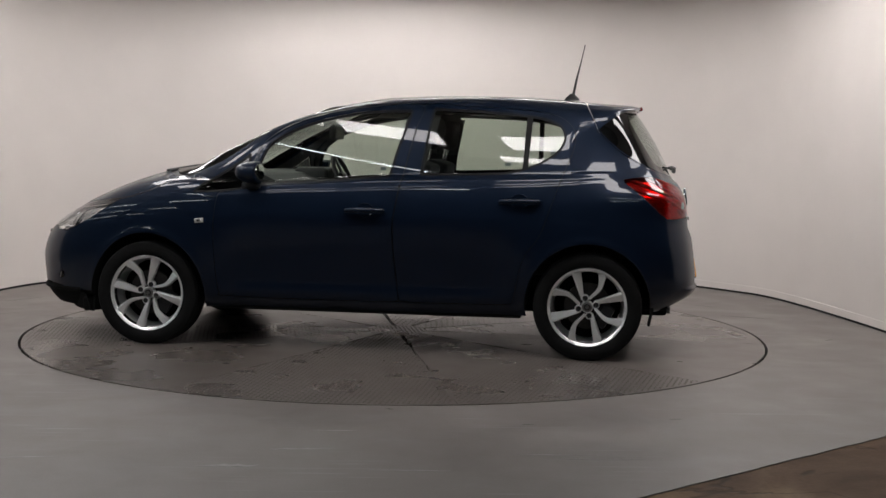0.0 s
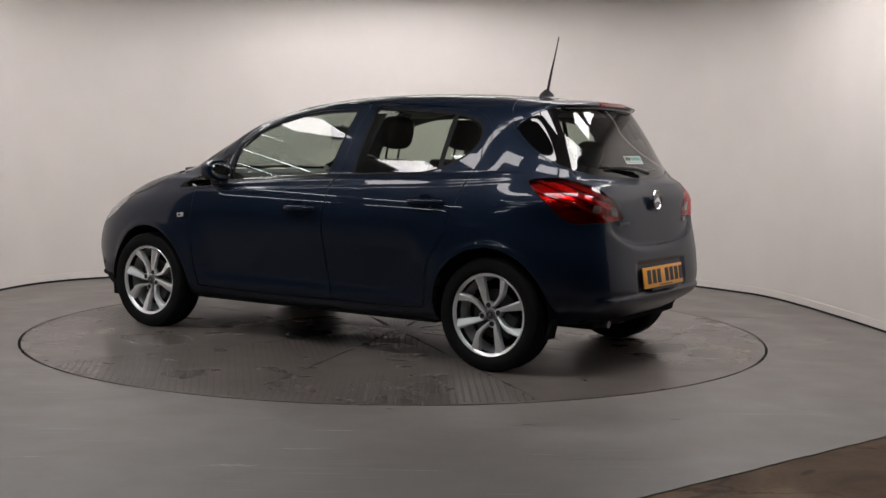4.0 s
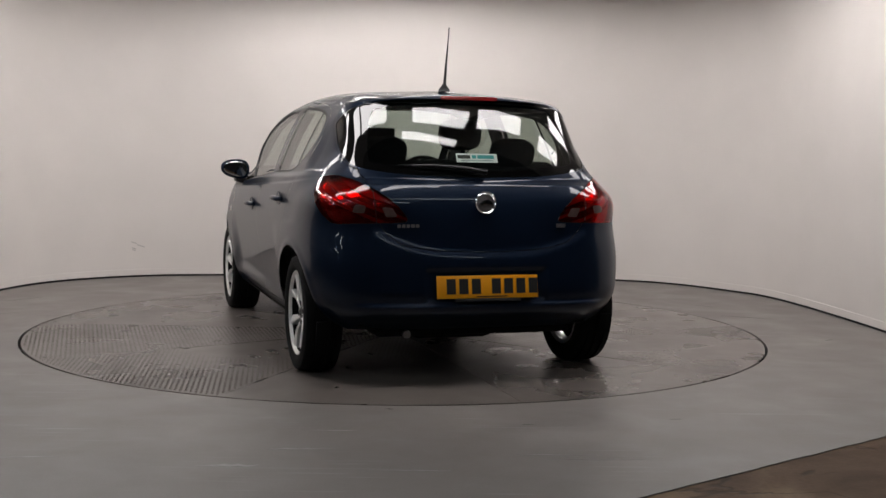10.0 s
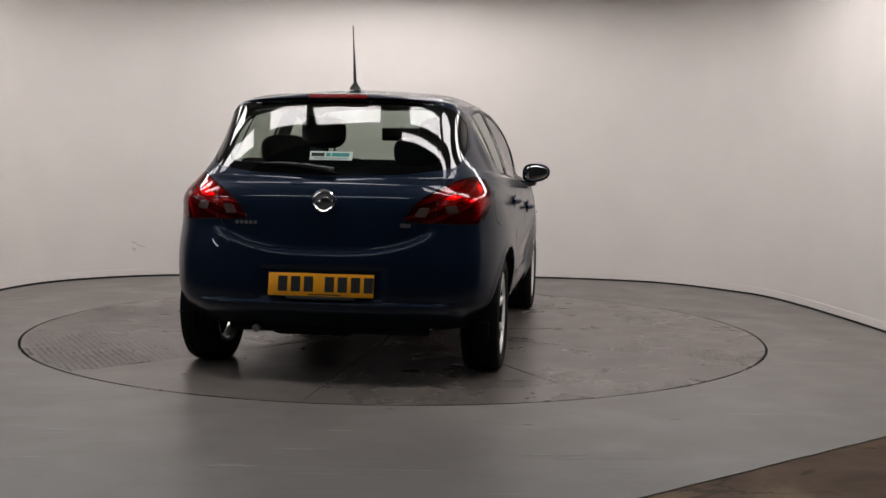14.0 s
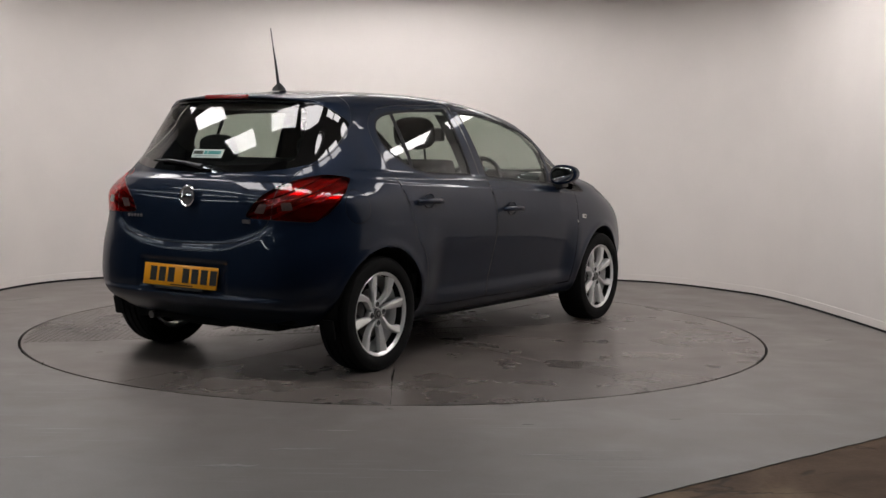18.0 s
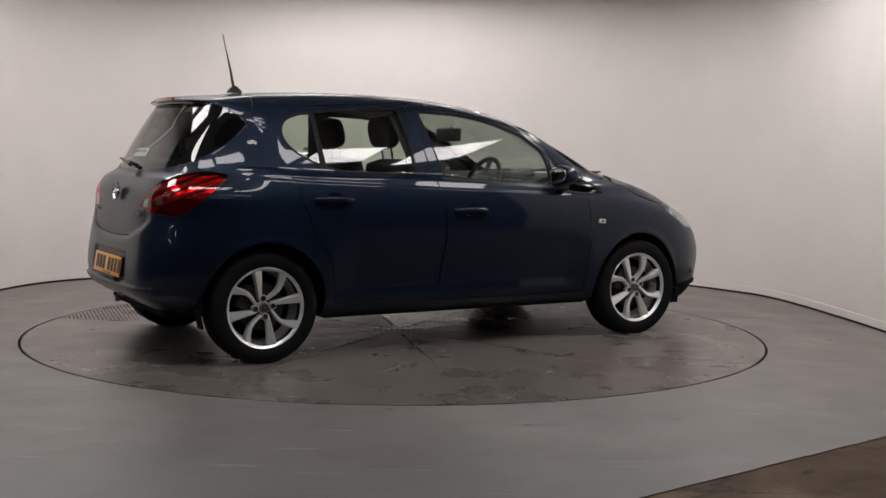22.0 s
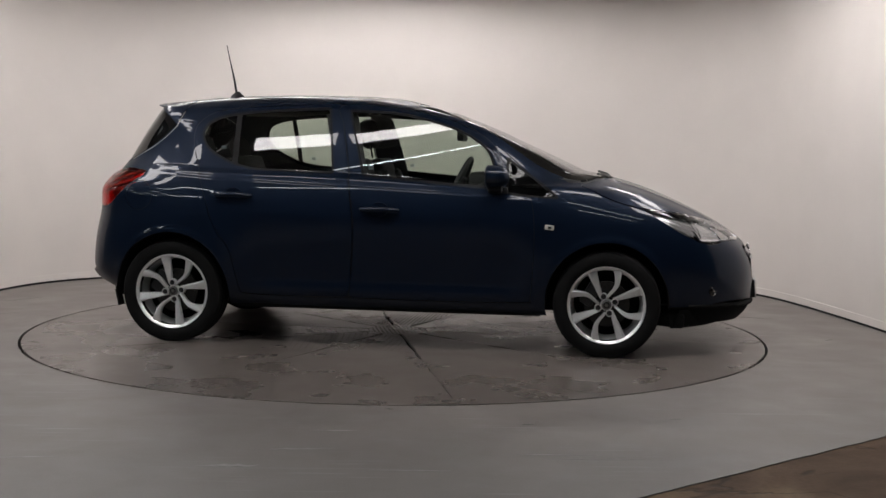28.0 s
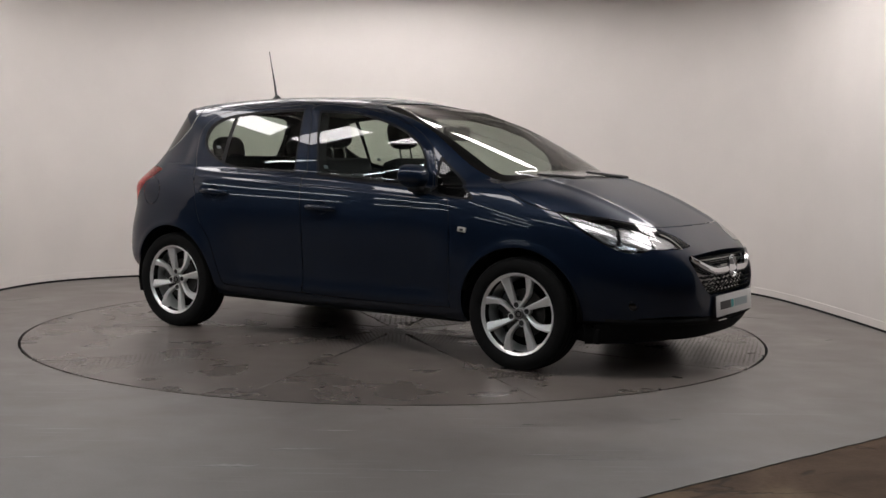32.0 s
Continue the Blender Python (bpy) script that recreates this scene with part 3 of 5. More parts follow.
def shape(G):
    """The pressed forms on the plain skin: door hollow, wheel lips, bonnet folds, tail ledge, window sheets, shoulder crease."""
    x, y, z = G[..., 0].copy(), G[..., 1], G[..., 2].copy()
    flank = np.clip((y - 0.5) / 0.2, 0, 1)
    # the doors draw in below the shoulder and flare out again at the sill
    soft = lambda a: np.clip(a, 0, 1) ** 2 * (3 - 2 * np.clip(a, 0, 1))
    doors_only = soft((0.90 - x) / 0.22) * soft((x + 0.92) / 0.22)
    G[..., 1] -= flank * doors_only * (0.034 * soft((0.78 - z) / 0.34) - 0.022 * soft((0.40 - z) / 0.10))
    for hx in (1.2555, -1.2555):
        r = np.hypot(x - hx, z - 0.300)
        G[..., 1] += flank * 0.005 * np.exp(-((r - 0.352) / 0.022) ** 2) * (z > 0.1)
    fold = np.clip((x - 1.0) / 0.15, 0, 1) * np.clip((1.95 - x) / 0.2, 0, 1)
    line_y = 0.50 - 0.10 * np.clip((x - 1.1) / 0.8, 0, 1)
    G[..., 2] += fold * (z > 0.6) * 0.008 * np.exp(-((y - line_y) / 0.035) ** 2)
    tail = np.clip((-1.6 - x) / 0.1, 0, 1)
    # the bumper's lower lip stands out, the number plate sits in a shallow recess
    G[..., 0] -= tail * soft((0.70 - y) / 0.12) * 0.020 * soft((0.405 - z) / 0.020) * soft((z - 0.285) / 0.07)
    G[..., 0] += tail * 0.012 * soft((0.315 - y) / 0.022) * soft((z - 0.405) / 0.016) * soft((0.572 - z) / 0.018)
    # the tailgate's lower half draws in towards its bottom edge, above the bumper's shelf
    low = 0.640 + 0.10 * np.clip(y / 0.52, 0, 1) ** 3
    depth = np.clip((0.90 - z) / (0.90 - low), 0, 1) ** 1.2 * soft((z - low + 0.030) / 0.052)
    G[..., 0] += tail * depth * 0.017 * np.clip((0.56 - y) / 0.07, 0, 1)
    # the rear window is one evenly curved sheet
    x, y, z = G[..., 0].copy(), G[..., 1], G[..., 2]
    sheet = -1.7215 + 0.565 * (z - 1.008) + 0.45 * (z - 1.19) ** 2 - 0.0135 + 0.16 * y ** 2 + (0.35 + 1.6 * (z - 1.01)) * y ** 4
    ease = lambda a: np.clip(a, 0, 1) ** 2 * (3 - 2 * np.clip(a, 0, 1))
    w = ease((0.69 - y) / 0.20) * ease((z - 0.965) / 0.035) * ease((1.392 - z) / 0.025) * (x < -1.2)
    G[..., 0] += w * (sheet - x)
    # so is the windscreen
    x, y, z = G[..., 0].copy(), G[..., 1], G[..., 2]
    curve = lambda a, b: np.stack([np.ones_like(a), b, b ** 2, a ** 2, a ** 4, a ** 2 * b], -1)
    post = np.interp(z, [1.0, 1.10, 1.22, 1.33, 1.40], [0.655, 0.640, 0.610, 0.560, 0.50])
    inside = (x > 0.15) & (z > 1.04) & (z < 1.375) & (y < post - 0.10)
    k, *_ = np.linalg.lstsq(curve(y[inside], z[inside] - 1.2), x[inside], rcond=None)
    w = (x > 0.08) * ease((post - y) / 0.05) * ease((z - 1.005) / 0.03) * ease((1.41 - z) / 0.03)
    G[..., 0] += w * (curve(y, z - 1.2) @ k - x)
    # the door windows and their frames lie in one evenly curved sheet
    x, y, z = G[..., 0], G[..., 1].copy(), G[..., 2]
    terms = lambda a, b: np.stack([np.ones_like(a), a, a ** 2, a ** 3, b, b ** 2, a * b, a ** 2 * b], -1)
    rail = np.interp(x, [-1.2, 0.02, 0.25, 0.45, 0.60, 0.655, 0.8], [1.385, 1.375, 1.335, 1.265, 1.160, 1.04, 0.93])
    inside = (y > 0.45) & (x > -1.15) & (x < 0.62) & (z > 1.0) & (z < rail - 0.03)
    k, *_ = np.linalg.lstsq(terms(x[inside], z[inside] - 1.19), y[inside], rcond=None)
    k[5] = -0.32
    sheet = terms(x, z - 1.19) @ k
    level = np.mean(y[inside] - sheet[inside])
    sheet += level
    sheet += 0.018 * (1.30 - z) / 0.30
    belt = np.interp(x, [-1.45, -0.83, -0.51, 0.0, 0.34, 0.60, 0.95], [1.024, 1.006, 1.002, 0.985, 0.963, 0.945, 0.905])
    w = (y > 0.45) * ease((x + 1.26) / 0.14) * ease((0.80 - x) / 0.12) * ease((z - belt + 0.012) / 0.02) * ease((rail + 0.004 - z) / 0.035)
    G[..., 1] += w * (sheet - y)
    # upright door tops with a fine crease that climbs rearwards, then a narrow ledge under the windows
    y = G[..., 1].copy()
    fold = np.interp(x, [-1.4, -1.0, -0.2, 0.4, 0.8, 1.1], [0.985, 0.955, 0.922, 0.898, 0.874, 0.83])
    glass = terms(np.clip(x, -1.15, 0.60), belt + 0.008 - 1.19) @ k + level + 0.018
    wide = np.interp(x, [-1.4, -1.0, -0.8, 0.6, 0.9], [0.843, 0.859, 0.861, 0.861, 0.853])
    rise = lambda h, z0, z1: np.clip(h - z0, 0, z1 - z0)
    drop = lambda h: 0.06 * rise(h, 0.755, fold - 0.004) + 0.83 * rise(h, 0.755, fold - 0.004) ** 2 + 0.80 * rise(h, fold - 0.004, fold + 0.008) + 0.41 * rise(h, fold + 0.008, belt - 0.030)
    target = wide - drop(z) - (wide - glass - drop(belt - 0.030)) * ease((z - belt + 0.032) / 0.042)
    w = (y > 0.45) * ease((x + 1.42) / 0.26) * ease((0.95 - x) / 0.28) * ease((z - 0.745) / 0.03) * ease((belt + 0.012 - z) / 0.006)
    G[..., 1] += w * (target - y)
    return G


# ---- cutting the skin into panels ----
def outline_field(points, flat, steps=6, smooth=True):
    """Signed distance (negative inside) to a closed outline in the flat view that flat() gives."""
    L = spline(points, steps, closed=True) if smooth else np.array(points, float)

    def field(P):
        Q = flat(P)
        out = np.full(len(Q), 1e9)
        inside = np.zeros(len(Q), bool)
        for a, b in zip(L, np.roll(L, -1, axis=0)):
            e = b - a
            w = Q - a
            t = np.clip((w @ e) / max(e @ e, 1e-12), 0, 1)
            out = np.minimum(out, np.linalg.norm(w - t[:, None] * e, axis=1))
            cross = (a[1] > Q[:, 1]) != (b[1] > Q[:, 1])
            with np.errstate(divide="ignore", invalid="ignore"):
                xi = (b[0] - a[0]) * (Q[:, 1] - a[1]) / (b[1] - a[1]) + a[0]
            inside ^= cross & (Q[:, 0] < xi)
        return np.where(inside, -out, out)
    return field


def side_view(P):
    return P[:, [0, 2]]


def top_view(P):
    return P[:, [0, 1]]


def end_view(P):
    return P[:, [1, 2]]


def wrap_view(P):
    return np.stack([P[:, 1] + 0.8 * (P[:, 0] + 1.6), P[:, 2]], 1)


def tail_view(P):
    return np.stack([P[:, 1] + P[:, 0] + 1.8, P[:, 2]], 1)


def nose_view(P):
    return np.stack([P[:, 0] - 0.8 * P[:, 1], P[:, 2]], 1)


class Skin:
    """One flank of the skin as points, normals and faces, which cuts share out."""

    def __init__(self, G):
        nv, nu, _ = G.shape
        N = np.cross(np.gradient(G, axis=1), np.gradient(G, axis=0))
        N /= np.maximum(np.linalg.norm(N, axis=2, keepdims=True), 1e-9)
        N *= -1 if np.sum(N[..., 1]) < 0 else 1
        N[-1] = (0, 0, 1)
        self.V, self.N = [G.reshape(-1, 3)], [N.reshape(-1, 3)]
        self.count = nv * nu
        self.body = []
        for j in range(nv - 1):
            for i in range(nu - 1):
                a = j * nu + i
                q = (a, a + 1, a + 1 + nu, a + nu)
                self.body.append(q)

    def points(self):
        if len(self.V) > 1:
            self.V, self.N = [np.concatenate(self.V)], [np.concatenate(self.N)]
        return self.V[0], self.N[0]

    def cut(self, faces, field, offset=0.0, where=None):
        """Shares faces out into (inside, outside) along field = offset. where(P): the points at which the cut holds."""
        V, N = self.points()
        used = np.unique(np.fromiter((i for f in faces for i in f), int))
        F = np.full(len(V), 1e3)
        P = V[used]
        val = field(P) - offset
        if where is not None:
            val = np.where(where(P), val, np.maximum(np.abs(val), 0.05))
        val = np.where(np.abs(val) < 1e-6, 1e-6, val)
        F[used] = val
        inside, outside, made, nV, nN = [], [], {}, [], []
        base = len(V)
        for f in faces:
            s = [F[i] < 0 for i in f]
            if all(s):
                inside.append(f)
            elif not any(s):
                outside.append(f)
            else:
                a_in, a_out = [], []
                for k, i in enumerate(f):
                    j = f[(k + 1) % len(f)]
                    (a_in if s[k] else a_out).append(i)
                    if s[k] != s[(k + 1) % len(f)]:
                        key = (min(i, j), max(i, j))
                        if key not in made:
                            p, q = key
                            t = F[p] / (F[p] - F[q])
                            made[key] = base + len(nV)
                            nV.append(V[p] + t * (V[q] - V[p]))
                            nN.append(N[p] + t * (N[q] - N[p]))
                        a_in.append(made[key])
                        a_out.append(made[key])
                if len(a_in) > 2:
                    inside.append(tuple(a_in))
                if len(a_out) > 2:
                    outside.append(tuple(a_out))
        if nV:
            self.V.append(np.array(nV))
            self.N.append(np.array(nN))
            self.points()
        return inside, outside


def emit(sk, faces, name, material, parent, sign, sink=0.0, label="", flip=False):
    """Links faces of a flank as a mesh; sign -1 mirrors it to the other flank; sink moves it inwards."""
    return emit_both([(sk, faces, sign)], name, material, parent, sink, label, flip)


def emit_both(parts, name, material, parent, sink=0.0, label="", flip=False):
    VV, NN, FF, off = [], [], [], 0
    for sk, faces, sign in parts:
        if not faces:
            continue
        V, N = sk.points()
        used = np.unique(np.fromiter((i for f in faces for i in f), int))
        back = np.zeros(len(V), int)
        back[used] = np.arange(len(used)) + off
        n = N[used] / np.maximum(np.linalg.norm(N[used], axis=1, keepdims=True), 1e-9)
        v = V[used] - n * sink
        m = np.array([1, sign, 1])
        VV.append(v * m)
        NN.append(n * m * (-1 if flip else 1))
        rev = (sign < 0) != flip
        for f in faces:
            g = [int(back[i]) for i in f]
            FF.append(g[::-1] if rev else g)
        off += len(used)
    if not VV:
        return None
    if name in ("shut_line", "pillar_trim"):
        # one strip an object
        VV, NN = np.concatenate(VV), np.concatenate(NN)
        top = list(range(len(VV)))

        def root(i):
            while top[i] != i:
                top[i] = top[top[i]]
                i = top[i]
            return i
        for g in FF:
            for i in g[1:]:
                top[root(i)] = root(g[0])
        groups = {}
        for g in FF:
            groups.setdefault(root(g[0]), []).append(g)
        ob = None
        for faces in groups.values():
            if len(faces) < 6:
                continue
            used = sorted({i for g in faces for i in g})
            back = {i: k for k, i in enumerate(used)}
            ob = link_mesh(name, VV[used], [[back[i] for i in g] for g in faces], material, parent, label, normals=NN[used])
        return ob
    return link_mesh(name, np.concatenate(VV), FF, material, parent, label, normals=np.concatenate(NN))


# ---- the car ----
WHEEL_X, HUB_Z, TYRE_R = 1.2555, 0.298, 0.300
car = new("car")
tagged(car, "dark navy blue five-door hatchback on the turntable, silver alloy wheels", "car")
G0 = skin()
NAVY = "glossy dark navy blue paint"

FRONT_WINDOW = [(-0.232, 1.340), (-0.222, 1.348), (-0.19, 1.350), (0.02, 1.340), (0.20, 1.306), (0.38, 1.252), (0.53, 1.170), (0.595, 1.07), (0.612, 0.96), (0.608, 0.945), (0.57, 0.944), (0.20, 0.968), (-0.10, 0.992), (-0.132, 0.996), (-0.138, 1.005), (-0.185, 1.18)]
REAR_WINDOW = [(-0.372, 1.352), (-0.385, 1.361), (-0.42, 1.362), (-0.65, 1.350), (-0.92, 1.326), (-1.05, 1.293), (-1.098, 1.245), (-1.095, 1.18), (-1.04, 1.118), (-0.93, 1.06), (-0.80, 1.025), (-0.64, 1.014), (-0.42, 1.008), (-0.345, 1.006), (-0.328, 1.008), (-0.325, 1.018), (-0.345, 1.18)]
SAIL_WINDOW = [(0.688, 1.085), (0.700, 1.075), (0.83, 0.985), (0.952, 0.898), (0.945, 0.890), (0.82, 0.898), (0.70, 0.912), (0.692, 0.925), (0.688, 1.0)]
FRONT_DOOR = [(-0.295, 1.392), (0.02, 1.378), (0.25, 1.338), (0.45, 1.272), (0.60, 1.17), (0.655, 1.06), (0.67, 0.925), (0.72, 0.898), (0.805, 0.885), (0.83, 0.86), (0.848, 0.72), (0.846, 0.53), (0.83, 0.32), (0.79, 0.292), (0.3, 0.285), (-0.17, 0.288), (-0.205, 0.30),
              (-0.185, 0.50), (-0.175, 0.72), (-0.22, 1.01), (-0.27, 1.25)]
REAR_DOOR = [(-0.31, 1.393), (-0.55, 1.388), (-0.83, 1.375), (-1.05, 1.343), (-1.145, 1.28), (-1.168, 1.21), (-1.15, 1.12), (-1.11, 1.02), (-1.05, 0.85), (-0.99, 0.68), (-0.91, 0.57), (-0.875, 0.45), (-0.85, 0.33), (-0.81, 0.295), (-0.5, 0.288), (-0.24, 0.29), (-0.21, 0.31),
             (-0.19, 0.50), (-0.18, 0.72), (-0.225, 1.01), (-0.275, 1.25)]
WINDSCREEN = [(1.225, -0.3), (1.225, 0.0), (1.215, 0.25), (1.19, 0.47), (1.12, 0.635), (1.05, 0.672), (0.98, 0.672), (0.80, 0.650), (0.62, 0.622), (0.40, 0.578), (0.22, 0.525), (0.15, 0.47), (0.115, 0.28), (0.10, 0.0), (0.10, -0.3)]
SCREEN_CLEAR = [(1.18, -0.3), (1.18, 0.0), (1.17, 0.25), (1.14, 0.45), (1.06, 0.600), (0.97, 0.622), (0.90, 0.615), (0.80, 0.602), (0.62, 0.575), (0.40, 0.532), (0.28, 0.487), (0.23, 0.44), (0.20, 0.28), (0.19, 0.0), (0.19, -0.3)]
COWL = [(1.275, -0.3), (1.275, 0.0), (1.265, 0.25), (1.235, 0.48), (1.15, 0.655), (1.09, 0.70), (1.0, 0.69), (0.9, 0.4), (0.9, 0.0), (0.9, -0.3)]
BONNET = [(1.27, -0.3), (1.27, 0.0), (1.26, 0.25), (1.23, 0.48), (1.145, 0.66), (1.10, 0.725), (1.13, 0.755), (1.25, 0.775), (1.42, 0.757), (1.58, 0.705), (1.72, 0.635), (1.80, 0.54), (1.845, 0.38), (1.865, 0.18), (1.868, 0.0), (1.868, -0.3)]
REAR_GLASS = [(-0.6, 1.392), (0.06, 1.392), (0.33, 1.388), (0.54, 1.376), (0.70, 1.352), (0.80, 1.315), (0.872, 1.268), (0.868, 1.25), (0.842, 1.21), (0.79, 1.15), (0.72, 1.10), (0.655, 1.068), (0.60, 1.052), (0.51, 1.036), (0.36, 1.020), (0.18, 1.010), (-0.09, 1.004), (-0.6, 1.004)]
REAR_CLEAR = [(-0.6, 1.366), (0.05, 1.366), (0.32, 1.362), (0.50, 1.352), (0.585, 1.335), (0.60, 1.30), (0.585, 1.22), (0.56, 1.14), (0.535, 1.09), (0.51, 1.075), (0.36, 1.058), (0.18, 1.047), (-0.09, 1.040), (-0.6, 1.040)]
TAILGATE = [(-0.4, 1.20), (0.0, 1.20), (0.4, 1.20), (0.5, 1.11), (0.578, 1.045), (0.588, 1.02), (0.575, 1.00), (0.545, 0.92), (0.53, 0.80), (0.50, 0.745), (0.43, 0.690), (0.33, 0.665), (0.2, 0.652), (0.0, 0.646), (-0.4, 0.646)]
TAIL_LAMP = [(1.112, 0.990), (1.05, 0.999), (0.97, 1.005), (0.90, 1.004), (0.80, 0.992), (0.70, 0.972), (0.60, 0.944), (0.50, 0.903), (0.44, 0.862), (0.395, 0.812), (0.388, 0.797), (0.40, 0.790), (0.48, 0.786), (0.58, 0.785), (0.70, 0.782), (0.80, 0.778), (0.86, 0.783), (0.94, 0.818), (1.02, 0.872), (1.07, 0.922), (1.105, 0.968)]
CLEAR_PATCH_A = [(0.505, 0.812), (0.44, 0.815), (0.475, 0.858), (0.53, 0.86)]
CLEAR_PATCH_B = [(0.70, 0.835), (0.625, 0.83), (0.615, 0.868), (0.685, 0.872)]
HEADLAMP = [(0.835, 0.832), (0.90, 0.828), (0.98, 0.821), (1.06, 0.811), (1.15, 0.803), (1.24, 0.790), (1.34, 0.776), (1.44, 0.761), (1.54, 0.738), (1.64, 0.708), (1.735, 0.664), (1.66, 0.656), (1.54, 0.654), (1.42, 0.655), (1.36, 0.640), (1.28, 0.636), (1.20, 0.650), (1.12, 0.678), (1.03, 0.716), (0.95, 0.762), (0.88, 0.802)]
GRILLE = [(-0.3, 0.630), (0.0, 0.632), (0.2, 0.628), (0.36, 0.618), (0.415, 0.606), (0.405, 0.55), (0.37, 0.48), (0.31, 0.425), (0.25, 0.412), (0.0, 0.410), (-0.3, 0.410)]
INTAKE = [(-0.3, 0.305), (0.0, 0.305), (0.3, 0.305), (0.42, 0.312), (0.52, 0.318), (0.64, 0.305), (0.62, 0.285), (0.48, 0.268), (0.3, 0.262), (0.0, 0.262), (-0.3, 0.262)]


def ahead(x):
    return lambda P: P[:, 0] > x


def behind(x):
    return lambda P: P[:, 0] < x


def flank_only(P):
    return P[:, 1] > 0.45


HALF = {}
shared = {k: [] for k in ("body", "bonnet", "bonnet_gap", "cowl", "screen", "screen_frit", "gate", "gate_gap", "rear_glass", "rear_frit", "grille", "intake", "valance")}
doors = {}
for sign, side in ((1, "left"), (-1, "right")):
    sk = Skin(G0)
    body = sk.body
    for hx in (WHEEL_X, -WHEEL_X):
        _, body = sk.cut(body, lambda P, hx=hx: np.hypot(P[:, 0] - hx, P[:, 2] - 0.300) - 0.343, where=flank_only)
    # doors with their windows
    for kind, outl, win in (("front_door", FRONT_DOOR, FRONT_WINDOW), ("rear_door", REAR_DOOR, REAR_WINDOW)):
        fd, fw = outline_field(outl, side_view), outline_field(win, side_view)
        door, body = sk.cut(body, fd, 0.0022, flank_only)
        panel, gap = sk.cut(door, fd, -0.0022, flank_only)
        trim, panel = sk.cut(panel, fw, 0.013, flank_only)
        glass, trim = sk.cut(trim, fw, 0.0, flank_only)
        d = emit(sk, panel, kind, PAINT, car, sign, 0.0, NAVY)
        doors[kind, side] = d
        emit(sk, gap, "shut_line", GAP, d, sign, 0.008)
        emit(sk, trim, "window_seal", SEAL, d, sign, 0.002, "matt black rubber seal")
        if kind == "rear_door":
            lean = lambda P: P[:, 0] + 0.905 + 0.05 * (P[:, 2] - 1.2)
            fixed, glass = sk.cut(glass, lean, -0.016)
            bar, glass = sk.cut(glass, lean, 0.016)
            emit(sk, bar, "division_bar", SEAL, d, sign, 0.003)
            emit(sk, fixed, "quarter_pane", SIDEGLASS, d, sign, 0.006, "small fixed pane of tinted glass").visible_shadow = False
        emit(sk, glass, "window_pane", SIDEGLASS, d, sign, 0.006, "greenish tinted window glass").visible_shadow = False
        V, _ = sk.points()
        low = [f for f in panel if all(V[i][2] < 1.0 for i in f)]
        emit(sk, low, "door_card", TRIM, d, sign, 0.07, "dark grey inner door panel", flip=True)
        frame_faces = [f for f in panel if all(V[i][2] > 0.98 for i in f)]
        emit(sk, frame_faces, "inner_frame", TRIM, d, sign, 0.03, flip=True)
    fs = outline_field(SAIL_WINDOW, side_view)
    sail, body = sk.cut(body, fs, 0.012, flank_only)
    sail, seal = sk.cut(sail, fs, 0.0, flank_only)
    e = emit(sk, sail, "quarter_window", SAILGLASS, car, sign, 0.005, "small triangular tinted window")
    e.visible_shadow = False
    emit(sk, seal, "window_seal", SEAL, e, sign, 0.002)
    # lamps
    ft = outline_field(TAIL_LAMP, tail_view, smooth=False)
    lamp, body = sk.cut(body, ft, 0.003, behind(-1.3))
    lamp, gap = sk.cut(lamp, ft, 0.0, behind(-1.3))
    tl = new("tail_lamp")
    tl.parent = car
    tagged(tl, "swept red tail lamp with clear inserts")
    emit(sk, gap, "shut_line", GAP, tl, sign, 0.006)
    # bands of reflector behind a red cover, parted by a seam where the tailgate opens
    slope = lambda P: P[:, 2] - 0.30 * (tail_view(P)[:, 0] - 0.70)
    back = lamp
    for k, lim in enumerate((0.835, 0.852, 0.890, 0.904, 0.940, 1.2)):
        band, back = sk.cut(back, slope, lim)
        emit(sk, band, "reflector_band" if k % 2 == 0 else "reflector_rib", LAMPSILVER if k % 2 == 0 else LAMPDARK, tl, sign, 0.022 if k % 2 == 0 else 0.014)
    cover = lamp
    for pname, poly in (("reversing_lens", CLEAR_PATCH_A), ("indicator_lens", CLEAR_PATCH_B)):
        patch, cover = sk.cut(cover, outline_field(poly, tail_view, smooth=False), 0.0)
        emit(sk, patch, pname, WHITELENS, tl, sign, -0.001, "small clear ribbed lens")
    seam = lambda P: P[:, 1] - 0.548 + 0.07 * (0.9 - P[:, 2])
    inner, outer = sk.cut(cover, seam, -0.0018)
    gap, outer = sk.cut(outer, seam, 0.0018)
    emit(sk, gap, "lamp_seam", GAP, tl, sign, 0.004)
    emit(sk, inner, "inner_lens", REDLENS, tl, sign, -0.002, "glossy red lens").visible_shadow = False
    emit(sk, outer, "outer_lens", REDLENS, tl, sign, -0.002, "glossy red lens").visible_shadow = False
    fh = outline_field(HEADLAMP, nose_view, smooth=False)
    lamp, body = sk.cut(body, fh, 0.003, ahead(1.3))
    lamp, gap = sk.cut(lamp, fh, 0.0, ahead(1.3))
    HALF[side] = (sk, lamp, gap)
    # bonnet, windscreen
    fw, fc, fb = outline_field(WINDSCREEN, top_view), outline_field(COWL, top_view), outline_field(BONNET, top_view)
    above = lambda P: (P[:, 2] > 0.7) & (P[:, 0] > -0.1)
    scr, body = sk.cut(body, fw, 0.0, above)
    clear, frit = sk.cut(scr, outline_field(SCREEN_CLEAR, top_view), 0.0, above)
    shared["screen"].append((sk, clear, sign))
    shared["screen_frit"].append((sk, frit, sign))
